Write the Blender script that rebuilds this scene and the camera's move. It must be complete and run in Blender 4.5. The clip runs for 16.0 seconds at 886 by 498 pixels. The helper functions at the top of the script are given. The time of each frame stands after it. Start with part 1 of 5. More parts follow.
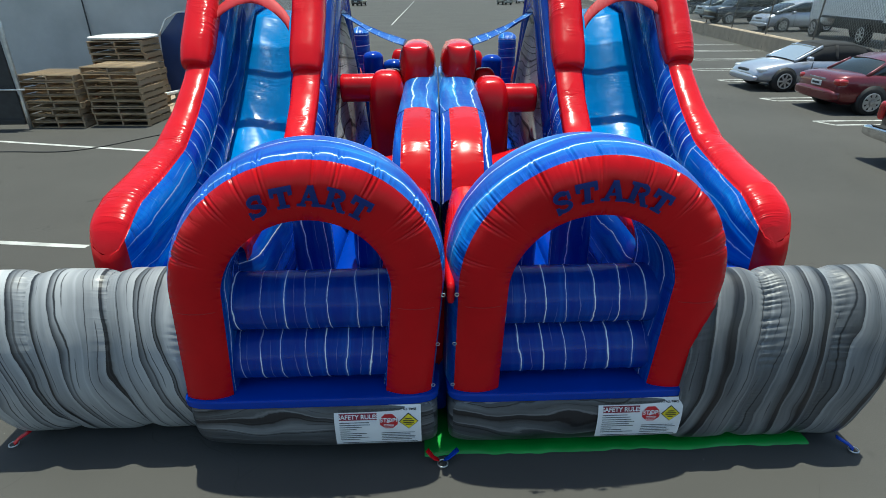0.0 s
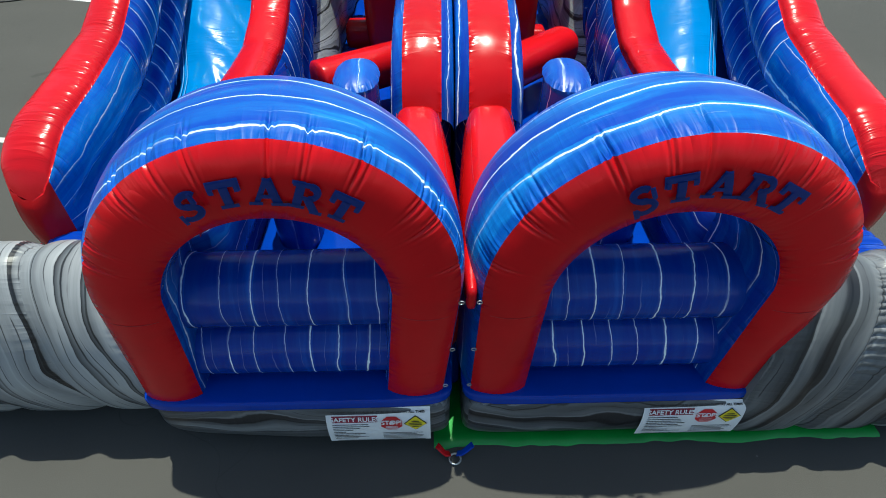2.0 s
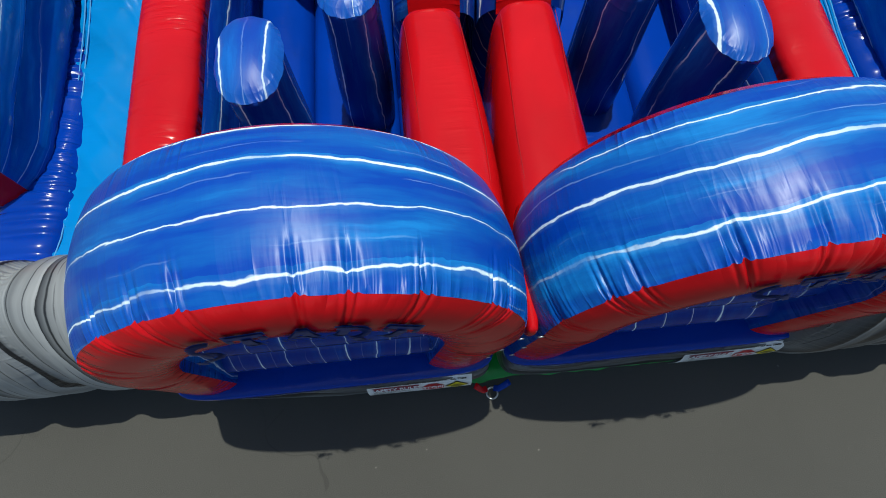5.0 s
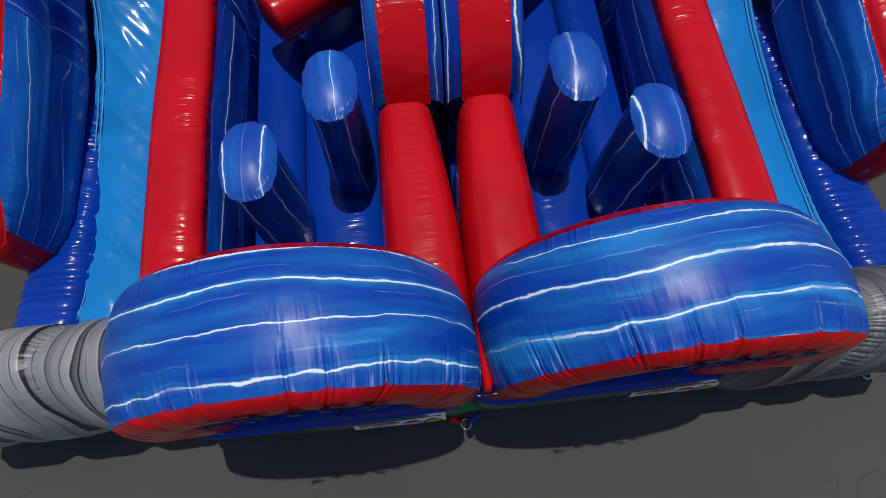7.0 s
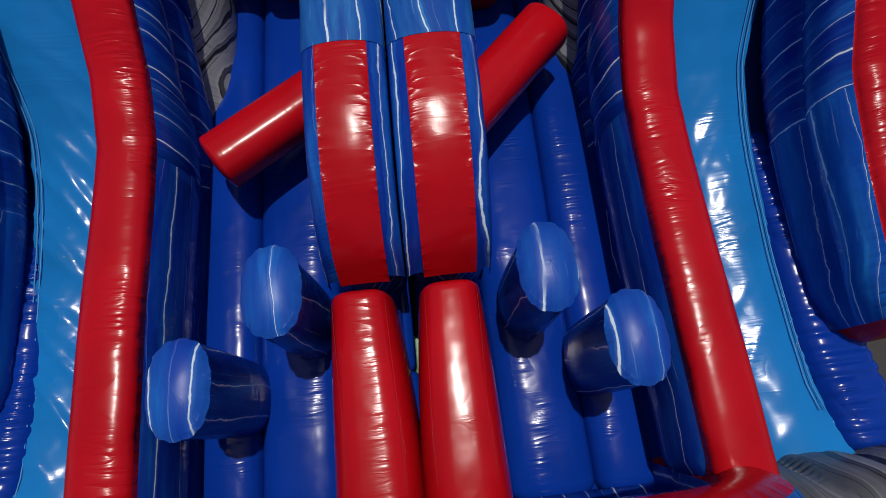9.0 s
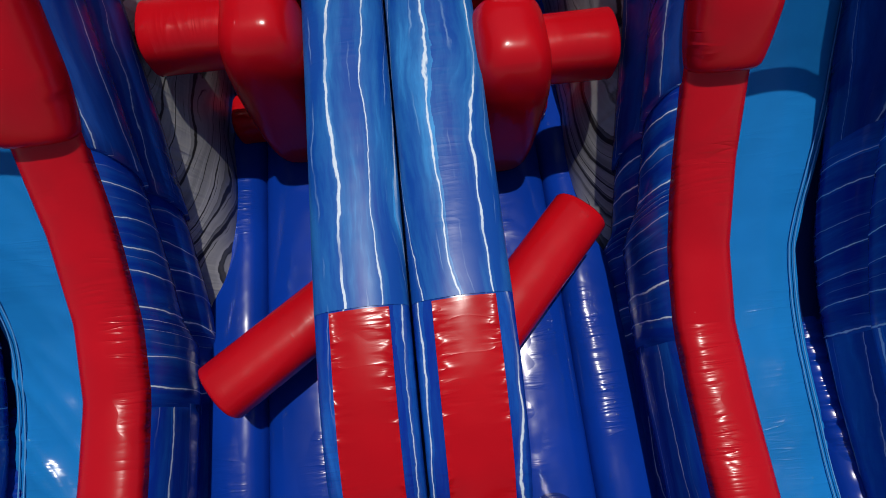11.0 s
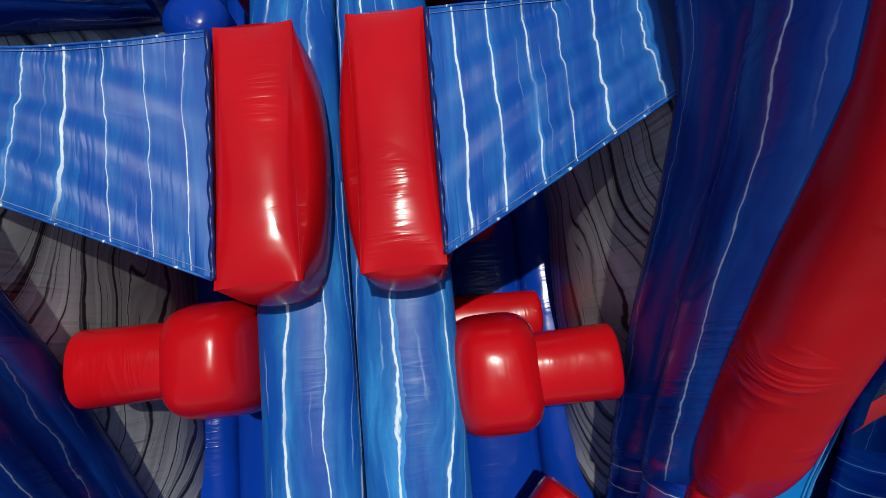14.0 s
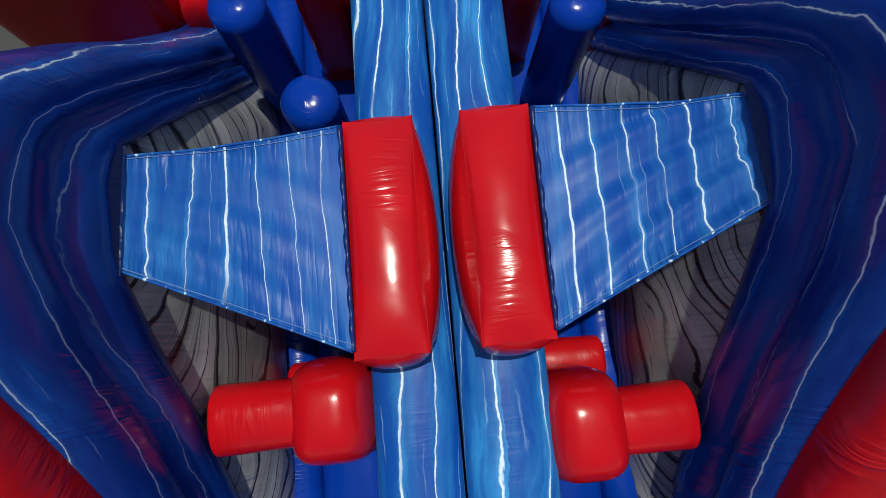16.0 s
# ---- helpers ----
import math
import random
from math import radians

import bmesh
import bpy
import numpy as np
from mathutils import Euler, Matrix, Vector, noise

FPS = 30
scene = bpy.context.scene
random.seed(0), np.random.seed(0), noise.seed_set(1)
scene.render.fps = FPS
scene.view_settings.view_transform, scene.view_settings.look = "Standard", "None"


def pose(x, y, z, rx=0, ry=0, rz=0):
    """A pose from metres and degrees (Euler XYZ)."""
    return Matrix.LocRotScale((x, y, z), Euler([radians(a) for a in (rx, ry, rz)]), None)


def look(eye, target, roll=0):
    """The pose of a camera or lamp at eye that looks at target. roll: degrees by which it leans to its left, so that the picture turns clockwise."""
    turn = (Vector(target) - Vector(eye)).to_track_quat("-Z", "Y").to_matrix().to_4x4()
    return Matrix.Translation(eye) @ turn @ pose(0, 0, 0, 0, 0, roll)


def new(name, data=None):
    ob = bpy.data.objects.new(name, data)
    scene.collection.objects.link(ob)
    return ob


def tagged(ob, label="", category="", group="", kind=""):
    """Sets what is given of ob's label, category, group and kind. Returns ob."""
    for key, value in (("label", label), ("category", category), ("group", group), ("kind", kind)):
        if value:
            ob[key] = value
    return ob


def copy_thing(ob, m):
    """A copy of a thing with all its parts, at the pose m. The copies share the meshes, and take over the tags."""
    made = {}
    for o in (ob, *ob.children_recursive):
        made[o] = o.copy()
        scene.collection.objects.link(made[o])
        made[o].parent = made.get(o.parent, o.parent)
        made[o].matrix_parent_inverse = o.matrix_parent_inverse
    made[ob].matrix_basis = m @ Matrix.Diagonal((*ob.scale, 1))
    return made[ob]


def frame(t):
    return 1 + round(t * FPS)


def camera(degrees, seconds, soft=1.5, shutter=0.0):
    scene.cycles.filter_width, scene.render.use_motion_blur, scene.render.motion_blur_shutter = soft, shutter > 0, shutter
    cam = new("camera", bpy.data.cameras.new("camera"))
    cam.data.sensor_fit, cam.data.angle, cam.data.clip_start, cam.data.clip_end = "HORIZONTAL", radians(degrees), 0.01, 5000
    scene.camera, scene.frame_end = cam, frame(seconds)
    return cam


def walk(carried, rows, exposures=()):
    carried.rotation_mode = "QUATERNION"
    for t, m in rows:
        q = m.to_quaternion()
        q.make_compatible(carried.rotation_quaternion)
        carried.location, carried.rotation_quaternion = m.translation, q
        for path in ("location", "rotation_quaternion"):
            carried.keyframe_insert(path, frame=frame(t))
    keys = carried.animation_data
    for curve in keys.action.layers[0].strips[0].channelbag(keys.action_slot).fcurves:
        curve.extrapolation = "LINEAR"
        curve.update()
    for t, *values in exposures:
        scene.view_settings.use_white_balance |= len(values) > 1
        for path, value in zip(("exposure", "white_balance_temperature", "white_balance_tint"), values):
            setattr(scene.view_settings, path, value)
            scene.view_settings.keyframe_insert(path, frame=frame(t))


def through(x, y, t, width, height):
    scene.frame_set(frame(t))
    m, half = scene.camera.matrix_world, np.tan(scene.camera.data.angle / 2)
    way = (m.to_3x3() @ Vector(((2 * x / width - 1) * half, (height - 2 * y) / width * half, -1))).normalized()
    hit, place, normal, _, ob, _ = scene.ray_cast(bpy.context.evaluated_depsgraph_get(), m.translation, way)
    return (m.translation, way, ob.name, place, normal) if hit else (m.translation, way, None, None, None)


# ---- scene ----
cam = camera(77.8, 16.0, soft=0.9)
PATH = [
    (0, (-0.08, 0.001, 3.092), (-0.018, 1.805, 2.23), -0.3),
    (0.5, (-0.066, 0.312, 3.126), (-0.023, 2.096, 2.221), -0.2),
    (1, (-0.081, 0.651, 3.175), (-0.035, 2.349, 2.12), -0.2),
    (1.5, (-0.103, 0.931, 3.218), (-0.055, 2.528, 2.016), -0.0),
    (2, (-0.114, 1.224, 3.251), (-0.072, 2.712, 1.915), 0.1),
    (2.5, (-0.115, 1.549, 3.28), (-0.073, 2.898, 1.804), 0.2),
    (3, (-0.12, 1.84, 3.306), (-0.079, 3.042, 1.708), 0.4),
    (3.5, (-0.21, 2.14, 3.344), (-0.172, 3.17, 1.631), 0.5),
    (4, (-0.321, 2.395, 3.406), (-0.273, 3.241, 1.594), 0.6),
    (4.2, (-0.357, 2.477, 3.415), (-0.299, 3.253, 1.573), 0.6),
    (6.3, (-0.309, 2.532, 4.098), (-0.222, 3.23, 2.226), 0.4),
    (6.5, (-0.271, 2.548, 4.129), (-0.185, 3.249, 2.257), 0.4),
    (7, (-0.194, 2.689, 4.167), (-0.107, 3.388, 2.296), 0.5),
    (7.5, (-0.099, 2.931, 4.186), (-0.011, 3.626, 2.313), 0.5),
    (8, (0.015, 3.2, 4.215), (0.102, 3.874, 2.334), 0.5),
    (8.5, (0.131, 3.555, 4.256), (0.211, 4.191, 2.361), 0.5),
    (8.7, (0.171, 3.692, 4.279), (0.247, 4.314, 2.38), 0.5),
    (10.8, (0.166, 5.152, 4.374), (0.249, 5.742, 2.464), 0.9),
    (11, (0.166, 5.3, 4.382), (0.25, 5.894, 2.474), 0.9),
    (11.5, (0.213, 5.743, 4.417), (0.291, 6.317, 2.502), 0.9),
    (12, (0.253, 6.081, 4.451), (0.331, 6.637, 2.531), 0.9),
    (12.5, (0.343, 6.434, 4.467), (0.407, 6.885, 2.52), 0.9),
    (13, (0.428, 6.724, 4.497), (0.494, 7.187, 2.552), 0.8),
    (13.5, (0.513, 7.074, 4.532), (0.566, 7.468, 2.572), 0.8),
    (14, (0.533, 7.343, 4.54), (0.578, 7.691, 2.571), 0.8),
    (14.5, (0.461, 7.511, 4.565), (0.501, 7.829, 2.591), 0.8),
    (15, (0.303, 7.548, 4.55), (0.35, 7.914, 2.585), 0.9),
    (15.5, (0.164, 7.602, 4.716), (0.21, 7.964, 2.75), 0.9),
    (16, (0.066, 7.685, 4.906), (0.109, 8.031, 2.937), 0.9),
]
EXPOSURES = [(0.0, 0.74, 6500, -5), (2.8, 0.68, 6550, -5), (4.2, 0.42, 6550, -7), (6.3, -0.25, 6600, 9), (7.2, -0.4, 6650, 10), (8.7, -0.74, 6650, 12), (10.8, -0.52, 6650, 12), (13.0, -0.38, 6650, 9), (16.0, -0.27, 6600, 2)]
walk(cam, [(t, look(eye, target, roll)) for t, eye, target, roll in PATH], EXPOSURES)


# ---- light ----
SUN_DIR = Vector((-0.03, -0.125, -1.0)).normalized()
world = bpy.data.worlds.new("sky")
scene.world = world
world.use_nodes = True
wn = world.node_tree
wn.nodes.clear()
sky = wn.nodes.new("ShaderNodeTexSky")
sky.sky_type, sky.sun_disc = "NISHITA", False
sky.sun_elevation = math.asin(-SUN_DIR.z)
sky.sun_rotation = math.atan2(-SUN_DIR.x, -SUN_DIR.y)
back = wn.nodes.new("ShaderNodeBackground")
back.inputs["Strength"].default_value = 0.114
wout = wn.nodes.new("ShaderNodeOutputWorld")
wn.links.new(sky.outputs[0], back.inputs[0])
wn.links.new(back.outputs[0], wout.inputs[0])
sun_data = bpy.data.lights.new("sun", "SUN")
sun_data.energy, sun_data.angle, sun_data.color = 3.55, radians(0.55), (1.0, 0.965, 0.91)
sun = new("sun", sun_data)
sun.matrix_world = Matrix.Translation((0, 0, 30)) @ SUN_DIR.to_track_quat("-Z", "Y").to_matrix().to_4x4()


# ---- materials ----
class Nodes:
    """A small wrapper to write node trees in few lines."""

    def __init__(self, name):
        self.mat = bpy.data.materials.new(name)
        self.mat.use_nodes = True
        self.t = self.mat.node_tree
        self.t.nodes.clear()
        self.bsdf = self.add("ShaderNodeBsdfPrincipled")
        out = self.add("ShaderNodeOutputMaterial")
        self.link(self.bsdf, "BSDF", out, "Surface")

    def add(self, kind):
        return self.t.nodes.new(kind)

    def link(self, a, ao, b, bi):
        self.t.links.new(a.outputs[ao], b.inputs[bi])

    def wire(self, sock, value):
        if isinstance(value, bpy.types.NodeSocket):
            self.t.links.new(value, sock)
        else:
            sock.default_value = value

    def math(self, op, a, b=0.0, c=0.0):
        n = self.add("ShaderNodeMath")
        n.operation = op
        for i, v in enumerate((a, b, c)):
            self.wire(n.inputs[i], v)
        return n.outputs[0]

    def coords(self, which):
        return self.add("ShaderNodeTexCoord").outputs[which]

    def mapped(self, vec, scale, loc=(0, 0, 0)):
        n = self.add("ShaderNodeMapping")
        self.wire(n.inputs["Vector"], vec)
        n.inputs["Scale"].default_value = scale
        self.wire(n.inputs["Location"], loc)
        return n.outputs[0]

    def noise(self, vec, scale, detail=4.0, rough=0.55, distort=0.0):
        n = self.add("ShaderNodeTexNoise")
        self.wire(n.inputs["Vector"], vec)
        n.inputs["Scale"].default_value = scale
        n.inputs["Detail"].default_value = detail
        n.inputs["Roughness"].default_value = rough
        n.inputs["Distortion"].default_value = distort
        return n.outputs["Fac"]

    def ramp(self, fac, stops):
        n = self.add("ShaderNodeValToRGB")
        self.wire(n.inputs[0], fac)
        el = n.color_ramp.elements
        while len(el) < len(stops):
            el.new(0.5)
        for e, (p, c) in zip(el, stops):
            e.position = p
            e.color = (*c, 1) if len(c) == 3 else c
        return n.outputs[0]

    def mix(self, fac, a, b, kind="MIX"):
        n = self.add("ShaderNodeMix")
        n.data_type, n.blend_type = "RGBA", kind
        self.wire(n.inputs["Factor"], fac)
        for sock, v in ((n.inputs[6], a), (n.inputs[7], b)):
            if isinstance(v, tuple):
                v = (*v, 1) if len(v) == 3 else v
            self.wire(sock, v)
        return n.outputs[2]

    def bump(self, height, strength, distance, normal=None):
        n = self.add("ShaderNodeBump")
        n.inputs["Strength"].default_value = strength
        n.inputs["Distance"].default_value = distance
        self.wire(n.inputs["Height"], height)
        if normal is not None:
            self.wire(n.inputs["Normal"], normal)
        return n.outputs[0]

    def finish(self, color, rough, normal=None, metal=0.0, **more):
        b = self.bsdf
        if isinstance(color, tuple) and len(color) == 3:
            color = (*color, 1)
        self.wire(b.inputs["Base Color"], color)
        self.wire(b.inputs["Roughness"], rough)
        b.inputs["Metallic"].default_value = metal
        if normal is not None:
            self.wire(b.inputs["Normal"], normal)
        for key, value in more.items():
            self.wire(b.inputs[key.replace("_", " ")], value)
        return self.mat


def rand_shift(n, k=37.0):
    """A shift of the pattern that differs from object to object."""
    r = n.add("ShaderNodeObjectInfo").outputs["Random"]
    c = n.add("ShaderNodeCombineXYZ")
    n.wire(c.inputs[0], n.math("MULTIPLY", r, k))
    n.wire(c.inputs[1], n.math("MULTIPLY", r, k * 0.63))
    n.wire(c.inputs[2], n.math("MULTIPLY", r, k * 1.7))
    return c.outputs[0]


def ridge(n, fac, power):
    """Sharp ridges where a smooth field crosses its middle."""
    d = n.math("ABSOLUTE", n.math("SUBTRACT", n.math("MULTIPLY", fac, 2.0), 1.0))
    return n.math("POWER", n.math("SUBTRACT", 1.0, n.math("MINIMUM", d, 1.0)), power)


def vinyl_relief(n, uv, across=0.45, sewn=0.8, reach=9.0, patch=0.42):
    """Soft sag, creases that run across the sheet, and puckers gathered along the sewn seams."""
    sag = n.noise(n.mapped(uv, (1.0, 1.0, 1.0)), 3.2, 2.0)
    fine = ridge(n, n.noise(n.mapped(uv, (13.0, 1.7, 1.0)), 1.0, 2.0, 0.5, 0.5), 5.0)
    wide = n.noise(n.mapped(uv, (24.0, 3.0, 1.0)), 1.0, 3.0, 0.5, 0.6)
    mask = n.ramp(n.noise(n.mapped(uv, (1.0, 1.0, 1.0)), 2.1, 2.0), [(0.5, (0.0, 0.0, 0.0)), (0.66, (1, 1, 1))])
    b1 = n.bump(sag, 0.25, 0.03)
    b2 = n.bump(n.math("MULTIPLY", n.math("ADD", wide, n.math("MULTIPLY", fine, 0.55)), mask), across, 0.022, b1)
    edge = n.add("ShaderNodeUVMap")
    edge.uv_map = "Seam"
    sep = n.add("ShaderNodeSeparateXYZ")
    n.wire(sep.inputs[0], edge.outputs[0])
    far = n.math("MINIMUM", sep.outputs[1], n.math("SUBTRACT", 1.0, sep.outputs[1]))
    near = n.math("POWER", 2.718, n.math("MULTIPLY", far, -reach))
    gather = n.noise(n.mapped(edge.outputs[0], (20.0, 1.2, 1.0)), 1.0, 2.5, 0.55, 0.3)
    sharp = ridge(n, n.noise(n.mapped(edge.outputs[0], (11.0, 0.8, 1.0), (3.0, 1.0, 0.0)), 1.0, 1.0), 6.0)
    gather = n.math("ADD", gather, n.math("MULTIPLY", sharp, 0.6))
    patchy = n.ramp(n.noise(n.mapped(edge.outputs[0], (1.6, 0.5, 1.0), (4.0, 2.0, 0.0)), 1.0, 2.0), [(patch, (0.15, 0.15, 0.15)), (patch + 0.18, (1, 1, 1))])
    b3 = n.bump(n.math("MULTIPLY", n.math("MULTIPLY", gather, near), patchy), sewn, 0.035, b2)
    return b3


def vinyl_plain(name, colour, rough=0.3, across=0.45, vary=0.12, gloss=0.3, sewn=0.8):
    n = Nodes(name)
    uv = n.coords("UV")
    sh = n.add("ShaderNodeVectorMath")
    n.wire(sh.inputs[0], uv)
    n.wire(sh.inputs[1], rand_shift(n))
    uv = sh.outputs[0]
    big = n.noise(uv, 1.7, 3.0)
    dark = tuple(c * (1 - vary) for c in colour)
    lite = tuple(min(1, c * (1 + vary)) for c in colour)
    col = n.ramp(big, [(0.3, dark), (0.7, lite)])
    dust = n.noise(uv, 38.0, 5.0, 0.7)
    col = n.mix(n.math("MULTIPLY", n.math("GREATER_THAN", dust, 0.72), 0.12), col, (0.5, 0.46, 0.42))
    r = n.math("ADD", n.math("MULTIPLY", n.noise(uv, 9.0, 3.0), 0.16), rough - 0.08)
    return n.finish(col, r, vinyl_relief(n, uv, across, sewn), Specular_IOR_Level=gloss)


def printed_lines(n, axis, spacing, bend_by, wiggle_by, flow_over=2.2, bend_scale=0.8, slant=0.0):
    """Coordinates of a streaky print: along, the line count q, its cell, the place 0..1 in the cell, and two random values a cell."""
    uv0 = n.coords("UV")
    sh = n.add("ShaderNodeVectorMath")
    n.wire(sh.inputs[0], uv0)
    n.wire(sh.inputs[1], rand_shift(n))
    uv = sh.outputs[0]
    sep = n.add("ShaderNodeSeparateXYZ")
    n.wire(sep.inputs[0], uv)
    along, over = (sep.outputs[0], sep.outputs[1]) if axis == "u" else (sep.outputs[1], sep.outputs[0])
    if slant:
        over = n.math("ADD", over, n.math("MULTIPLY", along, slant))
    flow = n.add("ShaderNodeCombineXYZ")
    n.wire(flow.inputs[0], along)
    n.wire(flow.inputs[1], n.math("MULTIPLY", over, flow_over))
    bend = n.noise(flow.outputs[0], bend_scale, 1.5, 0.5)
    wiggle = n.noise(flow.outputs[0], 7.0, 3.0, 0.55)
    q = n.math("ADD", n.math("DIVIDE", over, spacing), n.math("MULTIPLY", bend, bend_by))
    q = n.math("ADD", q, n.math("MULTIPLY", wiggle, wiggle_by))
    cell = n.math("FLOOR", q)
    f = n.math("SUBTRACT", q, cell)
    rnd = n.add("ShaderNodeTexWhiteNoise")
    rnd.noise_dimensions = "1D"
    n.wire(rnd.inputs["W"], cell)
    hue = n.add("ShaderNodeSeparateXYZ")
    n.wire(hue.inputs[0], rnd.outputs["Color"])
    return uv, along, q, f, flow.outputs[0], hue.outputs[0], hue.outputs[1]


def stroke(n, f, at, half, soft):
    """1 on a line at the place `at` in the cell, with crisp edges."""
    d = n.math("ABSOLUTE", n.math("SUBTRACT", f, at))
    v = n.math("ADD", n.math("DIVIDE", n.math("SUBTRACT", half, d), soft), 0.5)
    return n.math("MINIMUM", n.math("MAXIMUM", v, 0.0), 1.0)


def vinyl_marble(name, axis, spacing=0.16, base=(0.003, 0.018, 0.22), lite=(0.008, 0.10, 0.52), vein=(0.70, 0.82, 0.9), rough=0.23, width=0.02, bend_by=1.35, creased=0.2, sewn=0.8, gloss=0.24):
    """Printed vinyl: royal blue with paler streaks and thin white veins along one direction of the sheet."""
    n = Nodes(name)
    uv, along, q, f, flow, r1, r2 = printed_lines(n, axis, spacing, bend_by, 0.2)
    st = n.add("ShaderNodeCombineXYZ")
    n.wire(st.inputs[0], n.math("MULTIPLY", along, 1.1))
    n.wire(st.inputs[1], n.math("MULTIPLY", q, 1.6))
    wash = n.noise(st.outputs[0], 1.0, 5.0, 0.6)
    lean_to = n.math("MULTIPLY", n.math("POWER", f, 2.5), n.math("MULTIPLY", r2, 0.22))
    wash = n.math("ADD", n.math("SUBTRACT", wash, 0.03), lean_to)
    col = n.ramp(wash, [(0.40, base), (0.56, tuple(a * 0.62 + b * 0.3 for a, b in zip(base, lite))), (0.76, lite)])
    # faint side streaks and the white veins
    side = stroke(n, f, n.math("ADD", 0.2, n.math("MULTIPLY", r2, 0.45)), n.math("MULTIPLY", width, 0.3), 0.03)
    show = n.ramp(n.noise(flow, 2.3, 2.0), [(0.5, (0, 0, 0)), (0.62, (0.5, 0.5, 0.5))])
    col = n.mix(n.math("MULTIPLY", side, show), col, tuple(0.5 * a + 0.5 * b for a, b in zip(lite, vein)))
    thick = n.math("ADD", 0.55, n.math("MULTIPLY", n.noise(flow, 3.1, 2.0), 0.9))
    w = n.math("MULTIPLY", n.math("MULTIPLY", n.math("ADD", n.math("MULTIPLY", r1, 1.1), 0.25), width), thick)
    fade = n.ramp(n.noise(flow, 1.6, 2.0), [(0.34, (0.1, 0.1, 0.1)), (0.46, (1, 1, 1))])
    line = n.math("MULTIPLY", stroke(n, f, 0.9, w, 0.018), fade)
    glow = n.math("MULTIPLY", stroke(n, f, 0.88, n.math("MULTIPLY", w, 1.4), 0.1), 0.16)
    col = n.mix(glow, col, tuple(0.6 * a + 0.4 * b for a, b in zip(lite, vein)))
    col = n.mix(n.math("MULTIPLY", line, 0.97), col, vein)
    r = n.math("ADD", n.math("MULTIPLY", n.noise(uv, 9.0, 3.0), 0.16), rough - 0.08)
    return n.finish(col, r, vinyl_relief(n, uv, creased, sewn), Specular_IOR_Level=gloss)


def vinyl_stone(name, axis, dark_bias=0.0, cracks=1.0, creased=0.12, bend=4.6, ink=0.5, edge=2.2, sewn=0.9, spacing=0.12, slant=0.0, wiggle=0.3):
    """Printed vinyl: grey rock with smoky streaks that end in black cracks."""
    n = Nodes(name)
    uv, along, q, f, flow, r1, r2 = printed_lines(n, axis, spacing, bend, wiggle, 1.5, 1.15, slant)
    st = n.add("ShaderNodeCombineXYZ")
    n.wire(st.inputs[0], n.math("MULTIPLY", along, 0.45))
    n.wire(st.inputs[1], q)
    smoke = n.math("ADD", 0.2, n.math("MULTIPLY", n.noise(st.outputs[0], 0.7, 5.0, 0.6), 0.6))
    big = n.noise(flow, 0.9, 2.0)
    side = n.math("MULTIPLY", n.math("POWER", f, edge), n.math("SUBTRACT", n.math("MULTIPLY", r1, ink), 0.12))
    tone = n.math("SUBTRACT", n.math("SUBTRACT", smoke, side), n.math("MULTIPLY", n.math("SUBTRACT", big, 0.5), 0.3))
    b = dark_bias
    col = n.ramp(tone, [(0.18 + b, (0.02, 0.02, 0.023)), (0.33 + b, (0.10, 0.104, 0.112)), (0.48 + b, (0.25, 0.255, 0.265)), (0.7, (0.6, 0.6, 0.6))])
    w = n.math("MULTIPLY", n.math("ADD", r1, 0.2), 0.055 * cracks)
    fade = n.ramp(n.noise(st.outputs[0], 0.9, 2.0), [(0.3, (0, 0, 0)), (0.42, (1, 1, 1))])
    col = n.mix(n.math("MULTIPLY", n.math("MULTIPLY", stroke(n, f, n.math("SUBTRACT", 0.94, n.math("MULTIPLY", r2, 0.3)), w, 0.035), fade), 0.95), col, (0.01, 0.01, 0.012))
    hair = stroke(n, f, n.math("ADD", 0.25, n.math("MULTIPLY", r1, 0.4)), 0.02, 0.025)
    faint = n.ramp(n.noise(flow, 2.9, 2.0), [(0.46, (0, 0, 0)), (0.54, (0.9, 0.9, 0.9))])
    col = n.mix(n.math("MULTIPLY", hair, faint), col, (0.03, 0.03, 0.035))
    pale = stroke(n, f, 0.06, 0.03, 0.06)
    col = n.mix(n.math("MULTIPLY", pale, 0.16), col, (0.62, 0.62, 0.63))
    r = n.math("ADD", n.math("MULTIPLY", n.noise(uv, 9.0, 3.0), 0.2), 0.3)
    return n.finish(col, r, vinyl_relief(n, uv, creased, sewn, 10.0 if sewn < 1 else 6.0, 0.36), Specular_IOR_Level=0.4)


def painted(name, colour, rough=0.45, metal=0.0, scale=6.0, vary=0.2, bump=0.15, coat=0.0):
    n = Nodes(name)
    p = n.coords("Object")
    big = n.noise(p, scale, 4.0)
    fine = n.noise(p, scale * 14, 4.0, 0.65)
    col = n.ramp(big, [(0.3, tuple(c * (1 - vary) for c in colour)), (0.7, tuple(min(1, c * (1 + vary)) for c in colour))])
    r = n.math("ADD", n.math("MULTIPLY", fine, 0.2), rough - 0.1)
    return n.finish(col, r, n.bump(fine, bump, 0.004), metal, Coat_Weight=coat, Coat_Roughness=0.05)


